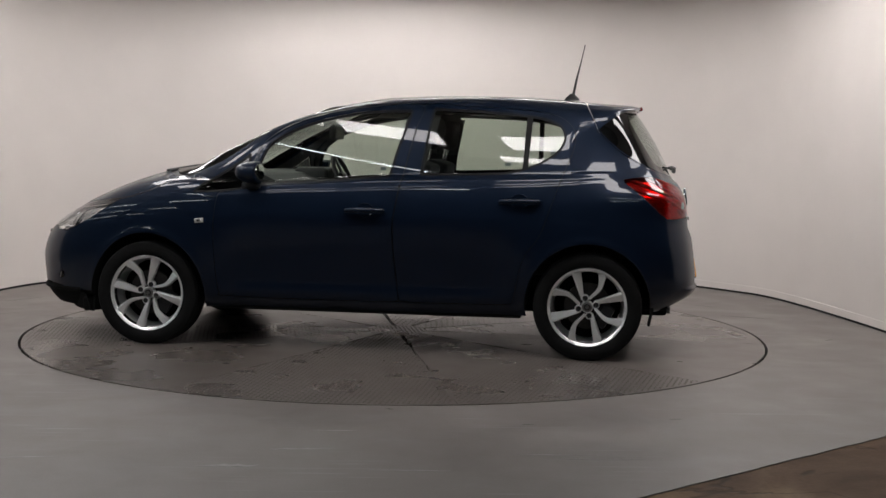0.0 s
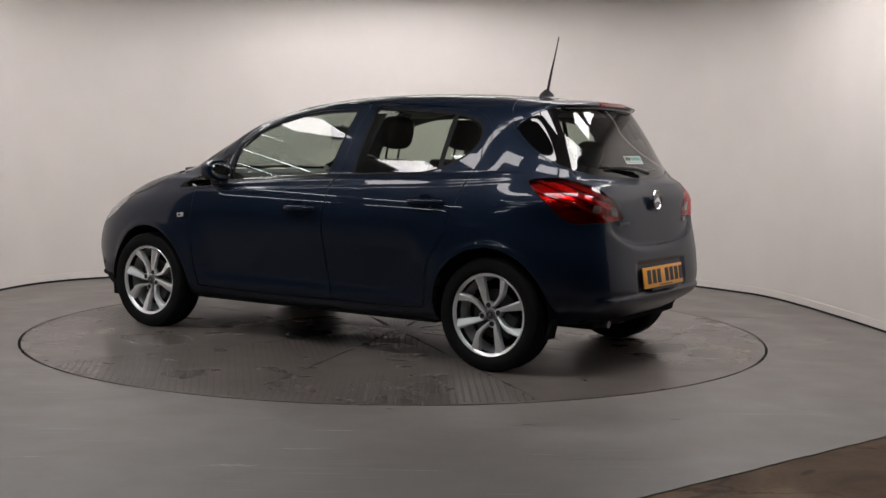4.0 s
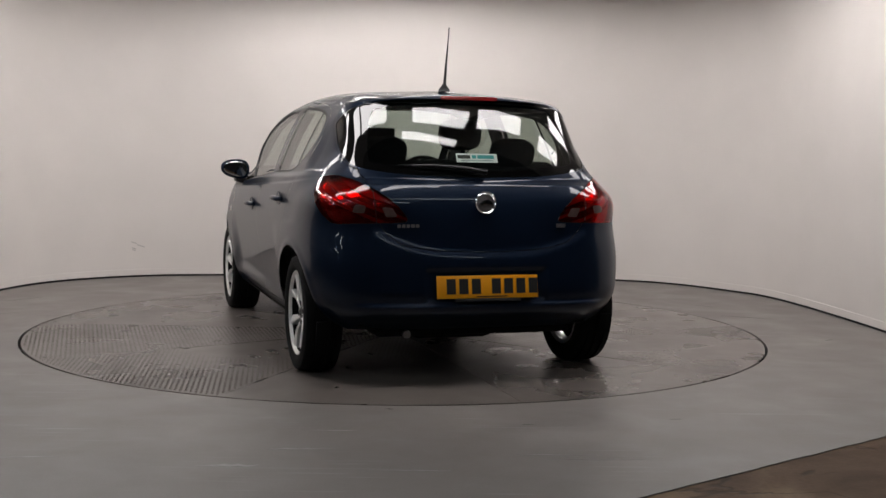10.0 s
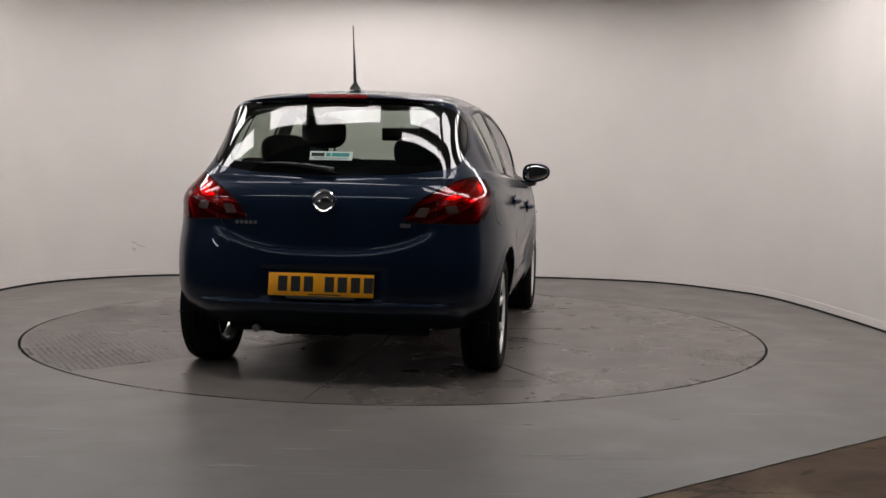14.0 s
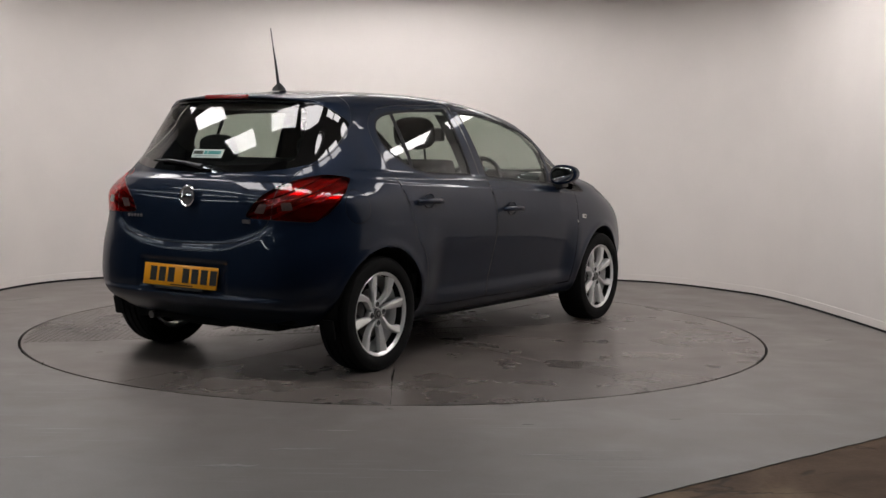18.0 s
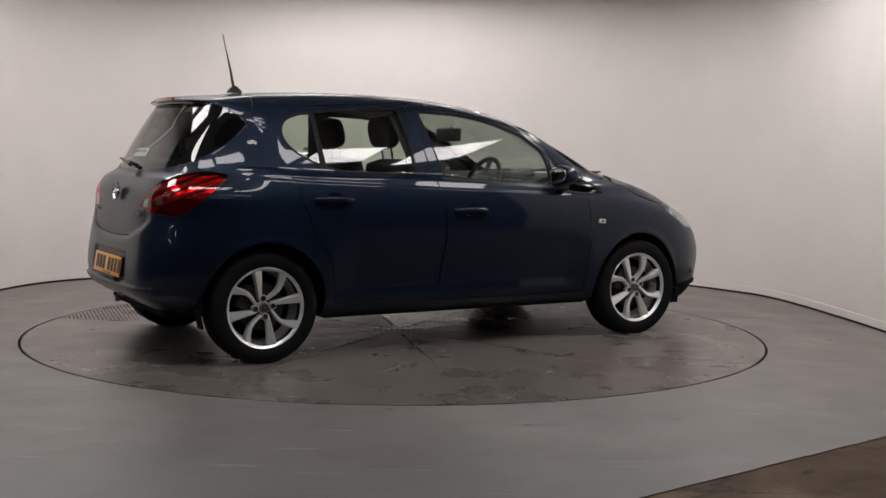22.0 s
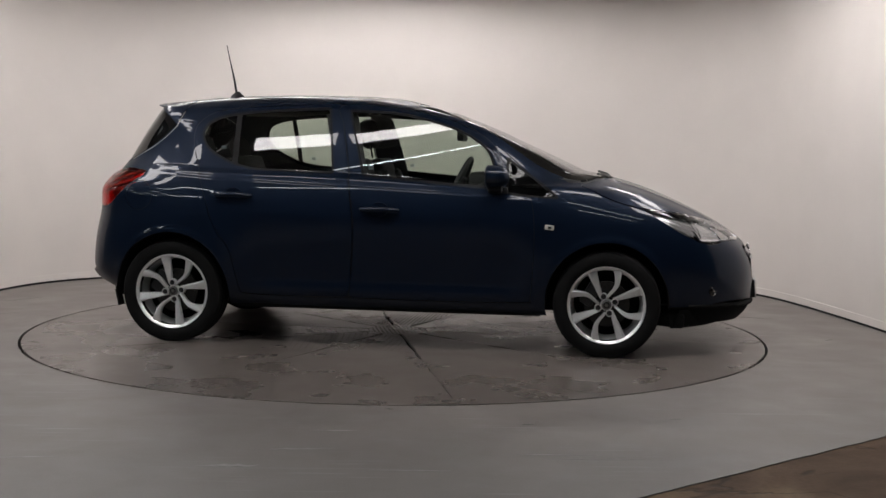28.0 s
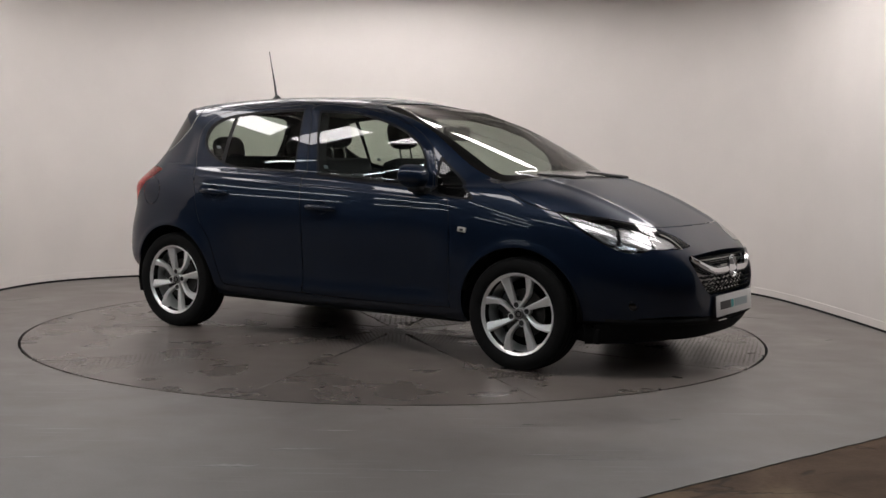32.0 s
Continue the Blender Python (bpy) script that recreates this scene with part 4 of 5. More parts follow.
    cw, body = sk.cut(body, fc, 0.0, lambda P: (P[:, 2] > 0.93) & (P[:, 0] > 0.93) & (P[:, 1] < 0.72))
    shared["cowl"].append((sk, cw, sign))
    bon, body = sk.cut(body, fb, 0.0025, lambda P: (P[:, 2] > 0.70) & (P[:, 0] > 1.0))
    bon, gap = sk.cut(bon, fb, -0.0025, lambda P: (P[:, 2] > 0.70) & (P[:, 0] > 1.0))
    shared["bonnet"].append((sk, bon, sign))
    shared["bonnet_gap"].append((sk, gap, sign))
    # nose openings
    gr, body = sk.cut(body, outline_field(GRILLE, end_view), 0.0, ahead(1.5))
    shared["grille"].append((sk, gr, sign))
    it, body = sk.cut(body, outline_field(INTAKE, end_view), 0.0, ahead(1.4))
    shared["intake"].append((sk, it, sign))
    # tailgate and rear glass
    fgp, fr = outline_field(TAILGATE, end_view), outline_field(REAR_GLASS, wrap_view)

    def fg(P):
        """Inside: the lower panel, the glass with its border, and the spoiler above it."""
        lower = np.maximum(fgp(P), P[:, 0] + 1.45)
        glass = np.maximum(fr(P) - 0.010, P[:, 0] + 1.24)
        spoiler = np.maximum(P[:, 0] + 1.225 + 0.46 * (1.40 - P[:, 2]), 1.266 - P[:, 2])
        return np.minimum(np.minimum(lower, glass), spoiler)
    gate, body = sk.cut(body, fg, 0.0025)
    gate, gap = sk.cut(gate, fg, -0.0025)
    shared["gate_gap"].append((sk, gap, sign))
    rg, gate = sk.cut(gate, fr, 0.0, behind(-1.24))
    shared["gate"].append((sk, gate, sign))
    clear, frit = sk.cut(rg, outline_field(REAR_CLEAR, wrap_view), 0.0, behind(-1.24))
    shared["rear_glass"].append((sk, clear, sign))
    shared["rear_frit"].append((sk, frit, sign))
    # bumper seams and the roof's ditch lines
    if side == "right":
        ff = lambda P: np.hypot(P[:, 0] + 1.455, P[:, 2] - 0.85) - 0.083
        flap, body = sk.cut(body, ff, 0.002, flank_only)
        flap, gap = sk.cut(flap, ff, -0.002, flank_only)
        e = emit(sk, flap, "fuel_flap", PAINT, car, sign, 0.0, "round body-coloured filler flap")
        emit(sk, gap, "shut_line", GAP, e, sign, 0.005)
    valance, body = sk.cut(body, lambda P: P[:, 2] - 0.284, 0.0, ahead(1.35))
    shared["valance"].append((sk, valance, sign))
    V, _ = sk.points()
    shared["body"].append((sk, body, sign))

emit_both(shared["body"], "body_shell", PAINT, car, 0.0, NAVY)
inner = []
for sk, faces, sign in shared["body"]:
    V, _ = sk.points()
    inner.append((sk, [f for f in faces if all(V[i][2] > 0.95 and V[i][0] < 0.95 for i in f)], sign))
roof, pillars = [], []
for sk, faces, sign in inner:
    V, _ = sk.points()
    roof.append((sk, [f for f in faces if V[f[0]][2] > 1.37], sign))
    pillars.append((sk, [f for f in faces if V[f[0]][2] <= 1.37], sign))
emit_both(roof, "headlining", LINER, car, 0.028, "pale grey roof lining", flip=True)
for sk, faces, sign in pillars:
    V, _ = sk.points()
    for lo, hi in ((-9.0, -0.6), (-0.6, 0.3), (0.3, 9.0)):
        emit(sk, [f for f in faces if lo <= V[f[0]][0] < hi], "pillar_trim", TRIM, car, sign, 0.028, "dark grey plastic pillar trim", flip=True)
for sign in (1, -1):
    sk = Skin(G0)
    post, _ = sk.cut(sk.body, lambda P: np.maximum(np.abs(P[:, 0] + 0.262 + 0.25 * (P[:, 2] - 1.18)) - 0.095, np.maximum(0.60 - P[:, 2], P[:, 2] - 1.375)), 0.0, flank_only)
    emit(sk, post, "centre_pillar", TRIM, car, sign, 0.055, "dark grey plastic centre pillar trim", flip=True)
    emit(sk, post, "centre_pillar_back", TRIM, car, sign, 0.050)
emit_both(shared["valance"], "lower_valance", UNDER, car, 0.002, "matt black lower edge of the front bumper")
bonnet = emit_both(shared["bonnet"], "bonnet", PAINT, car, 0.0, NAVY)
emit_both(shared["bonnet_gap"], "shut_line", GAP, bonnet, 0.008)
emit_both(shared["cowl"], "cowl_panel", BLACK, car, 0.012, "matt black scuttle panel below the windscreen")
screen = emit_both(shared["screen"], "windscreen", SCREEN, car, 0.003, "clear greenish windscreen")
screen.visible_shadow = False
emit_both(shared["screen_frit"], "black_border", FRIT, screen, 0.003)
gate = emit_both(shared["gate"], "tailgate", PAINT, car, 0.0, NAVY)
emit_both(shared["gate_gap"], "shut_line", GAP, gate, 0.008)
rg = emit_both(shared["rear_glass"], "rear_window", REARGLASS, gate, 0.003, "tinted rear window")
rg.visible_shadow = False
emit_both(shared["rear_frit"], "rear_window_border", FRIT, gate, 0.003, "gloss black glass border")
grille = emit_both(shared["grille"], "grille", GLOSSBLACK, car, 0.035, "black recessed grille")
intake = emit_both(shared["intake"], "lower_intake", BLACK, car, 0.03, "matt black lower air intake")


# headlamps: dark bowl, reflectors, clear cover
def headlamp(side, sign):
    sk, lamp, gap = HALF[side]
    h = new("headlamp")
    h.parent = car
    tagged(h, "clear swept headlamp with chrome reflectors")
    emit(sk, gap, "shut_line", GAP, h, sign, 0.006)
    emit(sk, lamp, "bowl", GLOSSBLACK, h, sign, 0.050, "dark lamp bowl")
    V, _ = sk.points()
    for nm, poly, sink, mt in (("reflector", [(0.93, 0.818), (1.10, 0.803), (1.22, 0.785), (1.205, 0.70), (1.13, 0.690), (1.03, 0.745)], 0.034, LAMPSILVER),
                               ("reflector", [(1.235, 0.668), (1.245, 0.775), (1.34, 0.766), (1.43, 0.752), (1.44, 0.672)], 0.030, LAMPSILVER),
                               ("reflector", [(1.475, 0.674), (1.470, 0.738), (1.54, 0.726), (1.62, 0.698), (1.62, 0.676)], 0.026, STEEL),
                               ("lamp_divider", [(1.215, 0.655), (1.222, 0.768), (1.236, 0.768), (1.230, 0.655)], 0.016, GLOSSBLACK),
                               ("chrome_strip", [(1.20, 0.660), (1.40, 0.662), (1.62, 0.664), (1.62, 0.669), (1.40, 0.669), (1.20, 0.668)], 0.014, CHROME)):
        bit, _ = sk.cut(lamp, outline_field(poly, nose_view), 0.0, ahead(1.3))
        emit(sk, bit, nm, mt, h, sign, sink)
    cover = emit(sk, lamp, "clear_cover", CLEARLENS, h, sign, -0.001, "clear polished lamp cover")
    cover.visible_shadow = False
    for (x, y, z, r) in ((1.765, 0.565, 0.704, 0.040), (1.862, 0.445, 0.692, 0.034)):
        ring = lathe([(r, 0.0), (r * 1.06, 0.010), (r, 0.014), (r * 0.94, 0.008), (r * 0.7, -0.014), (r * 0.4, -0.026), (0.004, -0.030)], 28)
        part("projector_ring", ring, CHROME, h, smooth=40, m=Matrix.Translation((x - 0.02, sign * (y - 0.02), z)) @ look((0, 0, 0), (-0.8, -0.55 * sign, -0.12)))
        lens = lathe([(0.002, 0.012), (r * 0.25, 0.009), (r * 0.40, 0.000), (r * 0.44, -0.024)], 24)
        part("projector_lens", lens, GLOSSBLACK, h, smooth=60, m=Matrix.Translation((x - 0.025, sign * (y - 0.025), z)) @ look((0, 0, 0), (-0.8, -0.55 * sign, -0.12)))


headlamp("left", 1)
headlamp("right", -1)


# ---- wheels ----
def tyre_mesh():
    pr = [(0.208, -0.074), (0.218, -0.086), (0.240, -0.098), (0.268, -0.098), (0.288, -0.090), (0.2965, -0.076), (0.2985, -0.050), (0.2995, -0.02)]
    tread = []
    for z in (-0.045, 0.0, 0.045):
        tread += [(0.2995, z - 0.006), (0.292, z - 0.005), (0.292, z + 0.005), (0.2995, z + 0.006)]
    pr = pr[:-1] + tread + [(r, -z) for r, z in reversed(pr[:-1])] + [(0.200, 0.07), (0.200, -0.07)]
    return lathe(pr, 72, closed=True)


def rim_mesh():
    """Barrel and lip of the rim, outer face towards +z."""
    pr = [(0.200, 0.074), (0.207, 0.082), (0.2155, 0.087), (0.2195, 0.083), (0.2190, 0.076), (0.211, 0.070), (0.206, 0.06), (0.203, 0.04), (0.190, 0.015), (0.184, -0.075), (0.204, -0.088), (0.209, -0.080), (0.190, -0.07), (0.196, 0.02), (0.208, 0.05)]
    return lathe(list(reversed(pr)), 72, closed=True)


def blade(line, widths, zs, thick=0.020, ridge=0.0):
    """A spoke along a line of (radius, degrees), with widths and front heights; ridge: where across it the fold between its two facets runs."""
    bm = bmesh.new()
    rows = []
    L = spline([(r * math.cos(radians(a)), r * math.sin(radians(a)), w, z) for (r, a), w, z in zip(line, widths, zs)], 5)
    for i, (x, y, wd, z) in enumerate(L):
        p, q = L[max(i - 1, 0)], L[min(i + 1, len(L) - 1)]
        d = Vector((q[0] - p[0], q[1] - p[1])).normalized()
        n, w = Vector((-d.y, d.x)), wd / 2
        low = lambda o: z + 0.002 - 0.30 * abs(o - ridge * w)
        row = [(-w * 1.05, z - thick), (-w, low(-w) - 0.003), (-w * 0.90, low(-w * 0.90)), (ridge * w, z + 0.002), (w * 0.90, low(w * 0.90)), (w, low(w) - 0.003), (w * 1.05, z - thick)]
        rows.append([bm.verts.new((x + n.x * o, y + n.y * o, h)) for o, h in row])
    for a, b in zip(rows, rows[1:]):
        for k in range(len(a)):
            j = (k + 1) % len(a)
            bm.faces.new((a[k], a[j], b[j], b[k]))
    bm.faces.new(rows[0])
    bm.faces.new(rows[-1])
    return bm


def wheel(x, side_sign, spin):
    w = new("wheel")
    w.parent = car
    m = pose(x, side_sign * 0.735, TYRE_R - 0.006) @ (pose(0, 0, 0, -90, 0, 0) if side_sign > 0 else pose(0, 0, 0, 90, 0, 0)) @ pose(0, 0, 0, 0, 0, spin)
    w.matrix_basis = m
    tagged(w, "silver alloy wheel with eight swept spokes and a black tyre")
    part("tyre", tyre_mesh(), RUBBER, w, "black road tyre", smooth=35)
    part("rim", rim_mesh(), ALLOY, w, "silver alloy rim", smooth=35)
    for k in range(4):
        a = 90 * k
        # a straight tapered blade and a bent one beside it
        part("spoke", blade([(0.046, a + 15), (0.075, a + 6.5), (0.120, a + 2.5), (0.165, a + 0.8), (0.213, a)], [0.015, 0.024, 0.034, 0.044, 0.058], [0.056, 0.064, 0.070, 0.075, 0.079], 0.030, 0.55), ALLOY, w, smooth=30)
        part("spoke", blade([(0.044, a - 32), (0.066, a - 43), (0.096, a - 50), (0.128, a - 50.5), (0.166, a - 46), (0.213, a - 41)], [0.014, 0.016, 0.019, 0.025, 0.034, 0.052], [0.056, 0.063, 0.068, 0.073, 0.077, 0.079], 0.030, -0.5), ALLOY, w, smooth=30)
        b = radians(a - 5)
        part("wheel_bolt", lathe([(0.0150, 0.030), (0.0150, 0.0545), (0.0130, 0.0570), (0.009, 0.053), (0.0015, 0.053)], 12), BLACK, w, "black wheel bolt", smooth=40, m=pose(0.049 * math.cos(b), 0.049 * math.sin(b), 0.008))
        part("bolt_well", lathe([(0.0150, 0.0630), (0.0185, 0.0635), (0.0205, 0.059), (0.0205, 0.030), (0.0150, 0.030)], 20, closed=True), ALLOY, w, smooth=40, m=pose(0.049 * math.cos(b), 0.049 * math.sin(b), 0))
    part("hub", lathe([(0.002, 0.056), (0.030, 0.056), (0.034, 0.050), (0.036, 0.02), (0.002, 0.02)], 40), ALLOY, w, smooth=40)
    part("centre_cap", lathe([(0.001, 0.067), (0.022, 0.0665), (0.027, 0.064), (0.028, 0.05)], 32), STEEL, w, "dull silver centre cap with a dark emblem", smooth=40)
    part("emblem", lathe([(0.011, 0.0670), (0.012, 0.0686), (0.017, 0.0686), (0.018, 0.0668)], 24, closed=True), GLOSSBLACK, w, smooth=40)
    part("valve", tube([(0.186, 0.0, 0.05), (0.180, 0.0, 0.066)], 0.005, 8), BLACK, w, smooth=50, m=pose(0, 0, 0, 0, 0, 180))
    part("brake_disc", lathe([(0.03, -0.005), (0.128, -0.005), (0.128, 0.012), (0.05, 0.012), (0.045, 0.03), (0.03, 0.03)], 48, closed=True), DISC, w, "dark worn brake disc", smooth=40)
    part("caliper", box(0.075, 0.13, 0.05, 0.012, pose(0.105, 0.0, 0.01)), BLACK, w, smooth=40, m=pose(0, 0, 0, 0, 0, 150 - spin))
    part("back_plate", lathe([(0.002, -0.03), (0.178, -0.03)], 40), UNDER, w)
    return w


for x, s, spin in ((WHEEL_X, 1, 76), (-WHEEL_X, 1, 18.5), (WHEEL_X, -1, 25), (-WHEEL_X, -1, 12)):
    wheel(x, s, spin)


# ---- underside and wheel housings ----
def housing(x, s):
    bm = bmesh.new()
    n = 28
    rings = []
    for r, y in ((0.343, 0.800), (0.340, 0.77), (0.345, 0.52)):
        rings.append([bm.verts.new((x + r * math.cos(math.pi * (1.02 - 1.04 * i / n)), s * y, 0.300 + r * math.sin(math.pi * (1.02 - 1.04 * i / n)))) for i in range(n + 1)])
    for a, b in zip(rings, rings[1:]):
        for i in range(n):
            bm.faces.new((a[i], a[i + 1], b[i + 1], b[i]))
    bm.faces.new(rings[-1])
    return part("wheel_housing", bm, UNDER, car, "matt black wheel arch liner", smooth=50)


for x in (WHEEL_X, -WHEEL_X):
    for s in (1, -1):
        housing(x, s)
part("floor_pan", merge(box(1.78, 1.50, 0.05, 0.01, pose(0.0, 0, 0.235)), box(0.9, 1.02, 0.05, 0.01, pose(1.2555, 0, 0.24)), box(0.9, 1.02, 0.10, 0.02, pose(-1.25, 0, 0.27)),
                        box(0.30, 0.90, 0.05, 0.01, pose(1.72, 0, 0.235)), box(0.16, 1.20, 0.06, 0.02, pose(-1.62, 0, 0.29))), UNDER, car, "matt black underbody")
part("bulkhead", box(0.05, 1.40, 0.62, 0.01, pose(1.02, 0, 0.56)), UNDER, car)
part("silencer", box(0.20, 0.42, 0.10, 0.04, pose(-1.55, 0.10, 0.245)), UNDER, car, "dark silencer box", smooth=40)
part("tailpipe", merge(tube([(-1.55, 0.34, 0.24), (-1.66, 0.36, 0.240), (-1.725, 0.365, 0.236)], 0.020, 14)), STEEL, car, "dull steel tailpipe", smooth=40)
part("rear_axle", merge(tube([(-1.2555, -0.62, 0.27), (-1.2555, 0.62, 0.27)], 0.035, 12)), UNDER, car, smooth=40)

# ---- cabin ----
def cushion(sx, sy, sz, m, bulge=0.25):
    return box(sx, sy, sz, min(sx, sy, sz) * bulge, m, 3)


def pillow(sx, sy, sz, m, p=3.2):
    """A soft rounded block."""
    bm = bmesh.new()
    bmesh.ops.create_uvsphere(bm, u_segments=24, v_segments=16, radius=1)
    for v in bm.verts:
        k = (abs(v.co.x) ** p + abs(v.co.y) ** p + abs(v.co.z) ** p) ** (-1 / p)
        v.co = Vector((v.co.x * k * sx / 2, v.co.y * k * sy / 2, v.co.z * k * sz / 2))
    bm.transform(m)
    return bm


def seat(x, y):
    s = new("front_seat")
    s.parent = car
    s.matrix_basis = pose(x, y, 0)
    tagged(s, "charcoal fabric front seat with headrest")
    part("cushion", merge(cushion(0.50, 0.48, 0.16, pose(0.22, 0, 0.50, 0, -8, 0)), cushion(0.48, 0.09, 0.13, pose(0.22, 0.22, 0.56, 0, -8, 0)), cushion(0.48, 0.09, 0.13, pose(0.22, -0.22, 0.56, 0, -8, 0))), FABRIC, s, smooth=50)
    part("backrest", merge(cushion(0.14, 0.44, 0.54, pose(-0.09, 0, 0.81, 0, -17, 0)), cushion(0.15, 0.10, 0.46, pose(-0.05, 0.21, 0.77, 0, -17, 0)), cushion(0.15, 0.10, 0.46, pose(-0.05, -0.21, 0.77, 0, -17, 0))), FABRIC, s, smooth=50)
    part("headrest", pillow(0.11, 0.27, 0.19, pose(-0.215, 0, 1.235, 0, -12, 0)), FABRIC, s, smooth=60)
    for dy in (-0.06, 0.06):
        part("headrest_post", tube([(-0.18, dy, 1.08), (-0.205, dy, 1.20)], 0.007, 8), CHROME, s, smooth=50)
    part("seat_base", box(0.46, 0.40, 0.2, 0.02, pose(0.2, 0, 0.35)), TRIM, s)


seat(-0.115, 0.36)
seat(-0.115, -0.36)
rs = new("rear_seat")
rs.parent = car
tagged(rs, "charcoal fabric rear bench with headrests")
part("cushion", cushion(0.48, 1.24, 0.18, pose(-0.80, 0, 0.53)), FABRIC, rs, smooth=50)
part("backrest", cushion(0.16, 1.24, 0.56, pose(-1.12, 0, 0.80, 0, -20, 0)), FABRIC, rs, smooth=50)
for y in (-0.36, 0.36):
    part("headrest", pillow(0.10, 0.25, 0.16, pose(-1.22, y, 1.125, 0, -14, 0)), FABRIC, rs, smooth=60)
part("parcel_shelf", box(0.36, 1.04, 0.02, 0.005, pose(-1.42, 0, 0.975)), TRIM, car, "black parcel shelf")
part("boot_lining", merge(box(0.04, 0.90, 0.42, 0.01, pose(-1.60, 0, 0.70)), box(0.4, 0.04, 0.42, 0.01, pose(-1.40, 0.50, 0.70)), box(0.4, 0.04, 0.42, 0.01, pose(-1.40, -0.50, 0.70))), TRIM, car)
# dashboard, wheel and mirror
pr = [(0.42, 0.60), (0.40, 0.78), (0.46, 0.92), (0.60, 0.985), (0.85, 1.000), (1.05, 0.985), (1.09, 0.85), (1.0, 0.6)]
bm = prism(pr, 1.40, 0.015)
part("dashboard", bm, TRIM, car, "dark grey moulded dashboard", smooth=35, m=Matrix.Translation((0, 0.70, 0)) @ pose(0, 0, 0, 90, 0, 0))
part("instrument_hood", cushion(0.22, 0.36, 0.10, pose(0.55, -0.36, 0.965), 0.35), TRIM, car, smooth=50)
sw = new("steering_wheel")
sw.parent = car
sw.matrix_basis = pose(0.36, -0.36, 0.925, 0, -66, 0)
tagged(sw, "black three-spoke steering wheel")
rimpts = [(0.18 * math.cos(2 * math.pi * i / 40), 0.18 * math.sin(2 * math.pi * i / 40), 0) for i in range(41)]
part("rim", tube(rimpts, 0.015, 10), TRIM, sw, smooth=50)
part("hub", cushion(0.13, 0.16, 0.05, pose(0, 0, -0.01), 0.4), TRIM, sw, smooth=50)
for a in (90, 210 + 60, -30 + 30):
    part("spoke", box(0.12, 0.035, 0.015, 0.004, pose(0.11, 0, 0)), TRIM, sw, m=pose(0, 0, 0, 0, 0, a))
part("column", tube([(0.32, -0.36, 0.90), (0.60, -0.36, 0.80)], 0.035, 12), TRIM, car, smooth=50)
part("rear_view_mirror", cushion(0.040, 0.26, 0.085, pose(0.335, 0, 1.238), 0.4), BLACK, car, "black interior mirror", smooth=50)
part("mirror_stem", merge(tube([(0.345, 0, 1.25), (0.36, 0, 1.29)], 0.010, 8)), BLACK, car, smooth=50)
part("centre_console", box(1.0, 0.22, 0.30, 0.04, pose(0.15, 0, 0.45)), TRIM, car, smooth=50)


# ---- fittings on the body ----
def skin_point(x, z):
    """The flank's y, and normal, at x, z."""
    P = G0.reshape(-1, 3)
    ok = P[:, 1] > 0.4
    d = np.hypot(P[:, 0] - x, P[:, 2] - z) + np.where(ok, 0, 9)
    return float(P[np.argmin(d), 1])


def door_handle(kind, side, x, z):
    s = 1 if side == "left" else -1
    d = doors[kind, side]
    y = skin_point(x, z)
    h = part("door_handle", merge(tube([(x + 0.105, s * (y + 0.010), z - 0.004), (x + 0.085, s * (y + 0.030), z - 0.002), (x + 0.03, s * (y + 0.036), z + 0.002), (x - 0.03, s * (y + 0.036), z + 0.002), (x - 0.085, s * (y + 0.030), z), (x - 0.105, s * (y + 0.010), z)],
                                       [0.012, 0.014, 0.0145, 0.0145, 0.014, 0.012], 12)), PAINT, d, "body-coloured bar door handle", smooth=60)
    cup = lathe([(0.050, 0.002), (0.049, 0.005), (0.044, 0.003), (0.030, -0.010), (0.012, -0.016), (0.002, -0.017)], 32)
    bmesh.ops.scale(cup, vec=(1.0, 0.80, 1), verts=cup.verts)
    part("handle_recess", cup, PAINT, d, smooth=60, m=pose(x, s * (y + 0.004), z, -90 * s, 0, 0))


def repeater(side):
    s = 1 if side == "left" else -1
    x, z = 0.932, 0.721
    y = skin_point(x, z)
    r = part("side_repeater", box(0.052, 0.014, 0.028, 0.006, pose(x, s * (y + 0.001), z, 0, 6, 0)), AMBER, car, "clear side indicator lamp", smooth=40)
    part("repeater_bar", box(0.020, 0.004, 0.012, 0.002, pose(x + 0.002, s * (y + 0.009), z, 0, 6, 0)), BLACK, r)


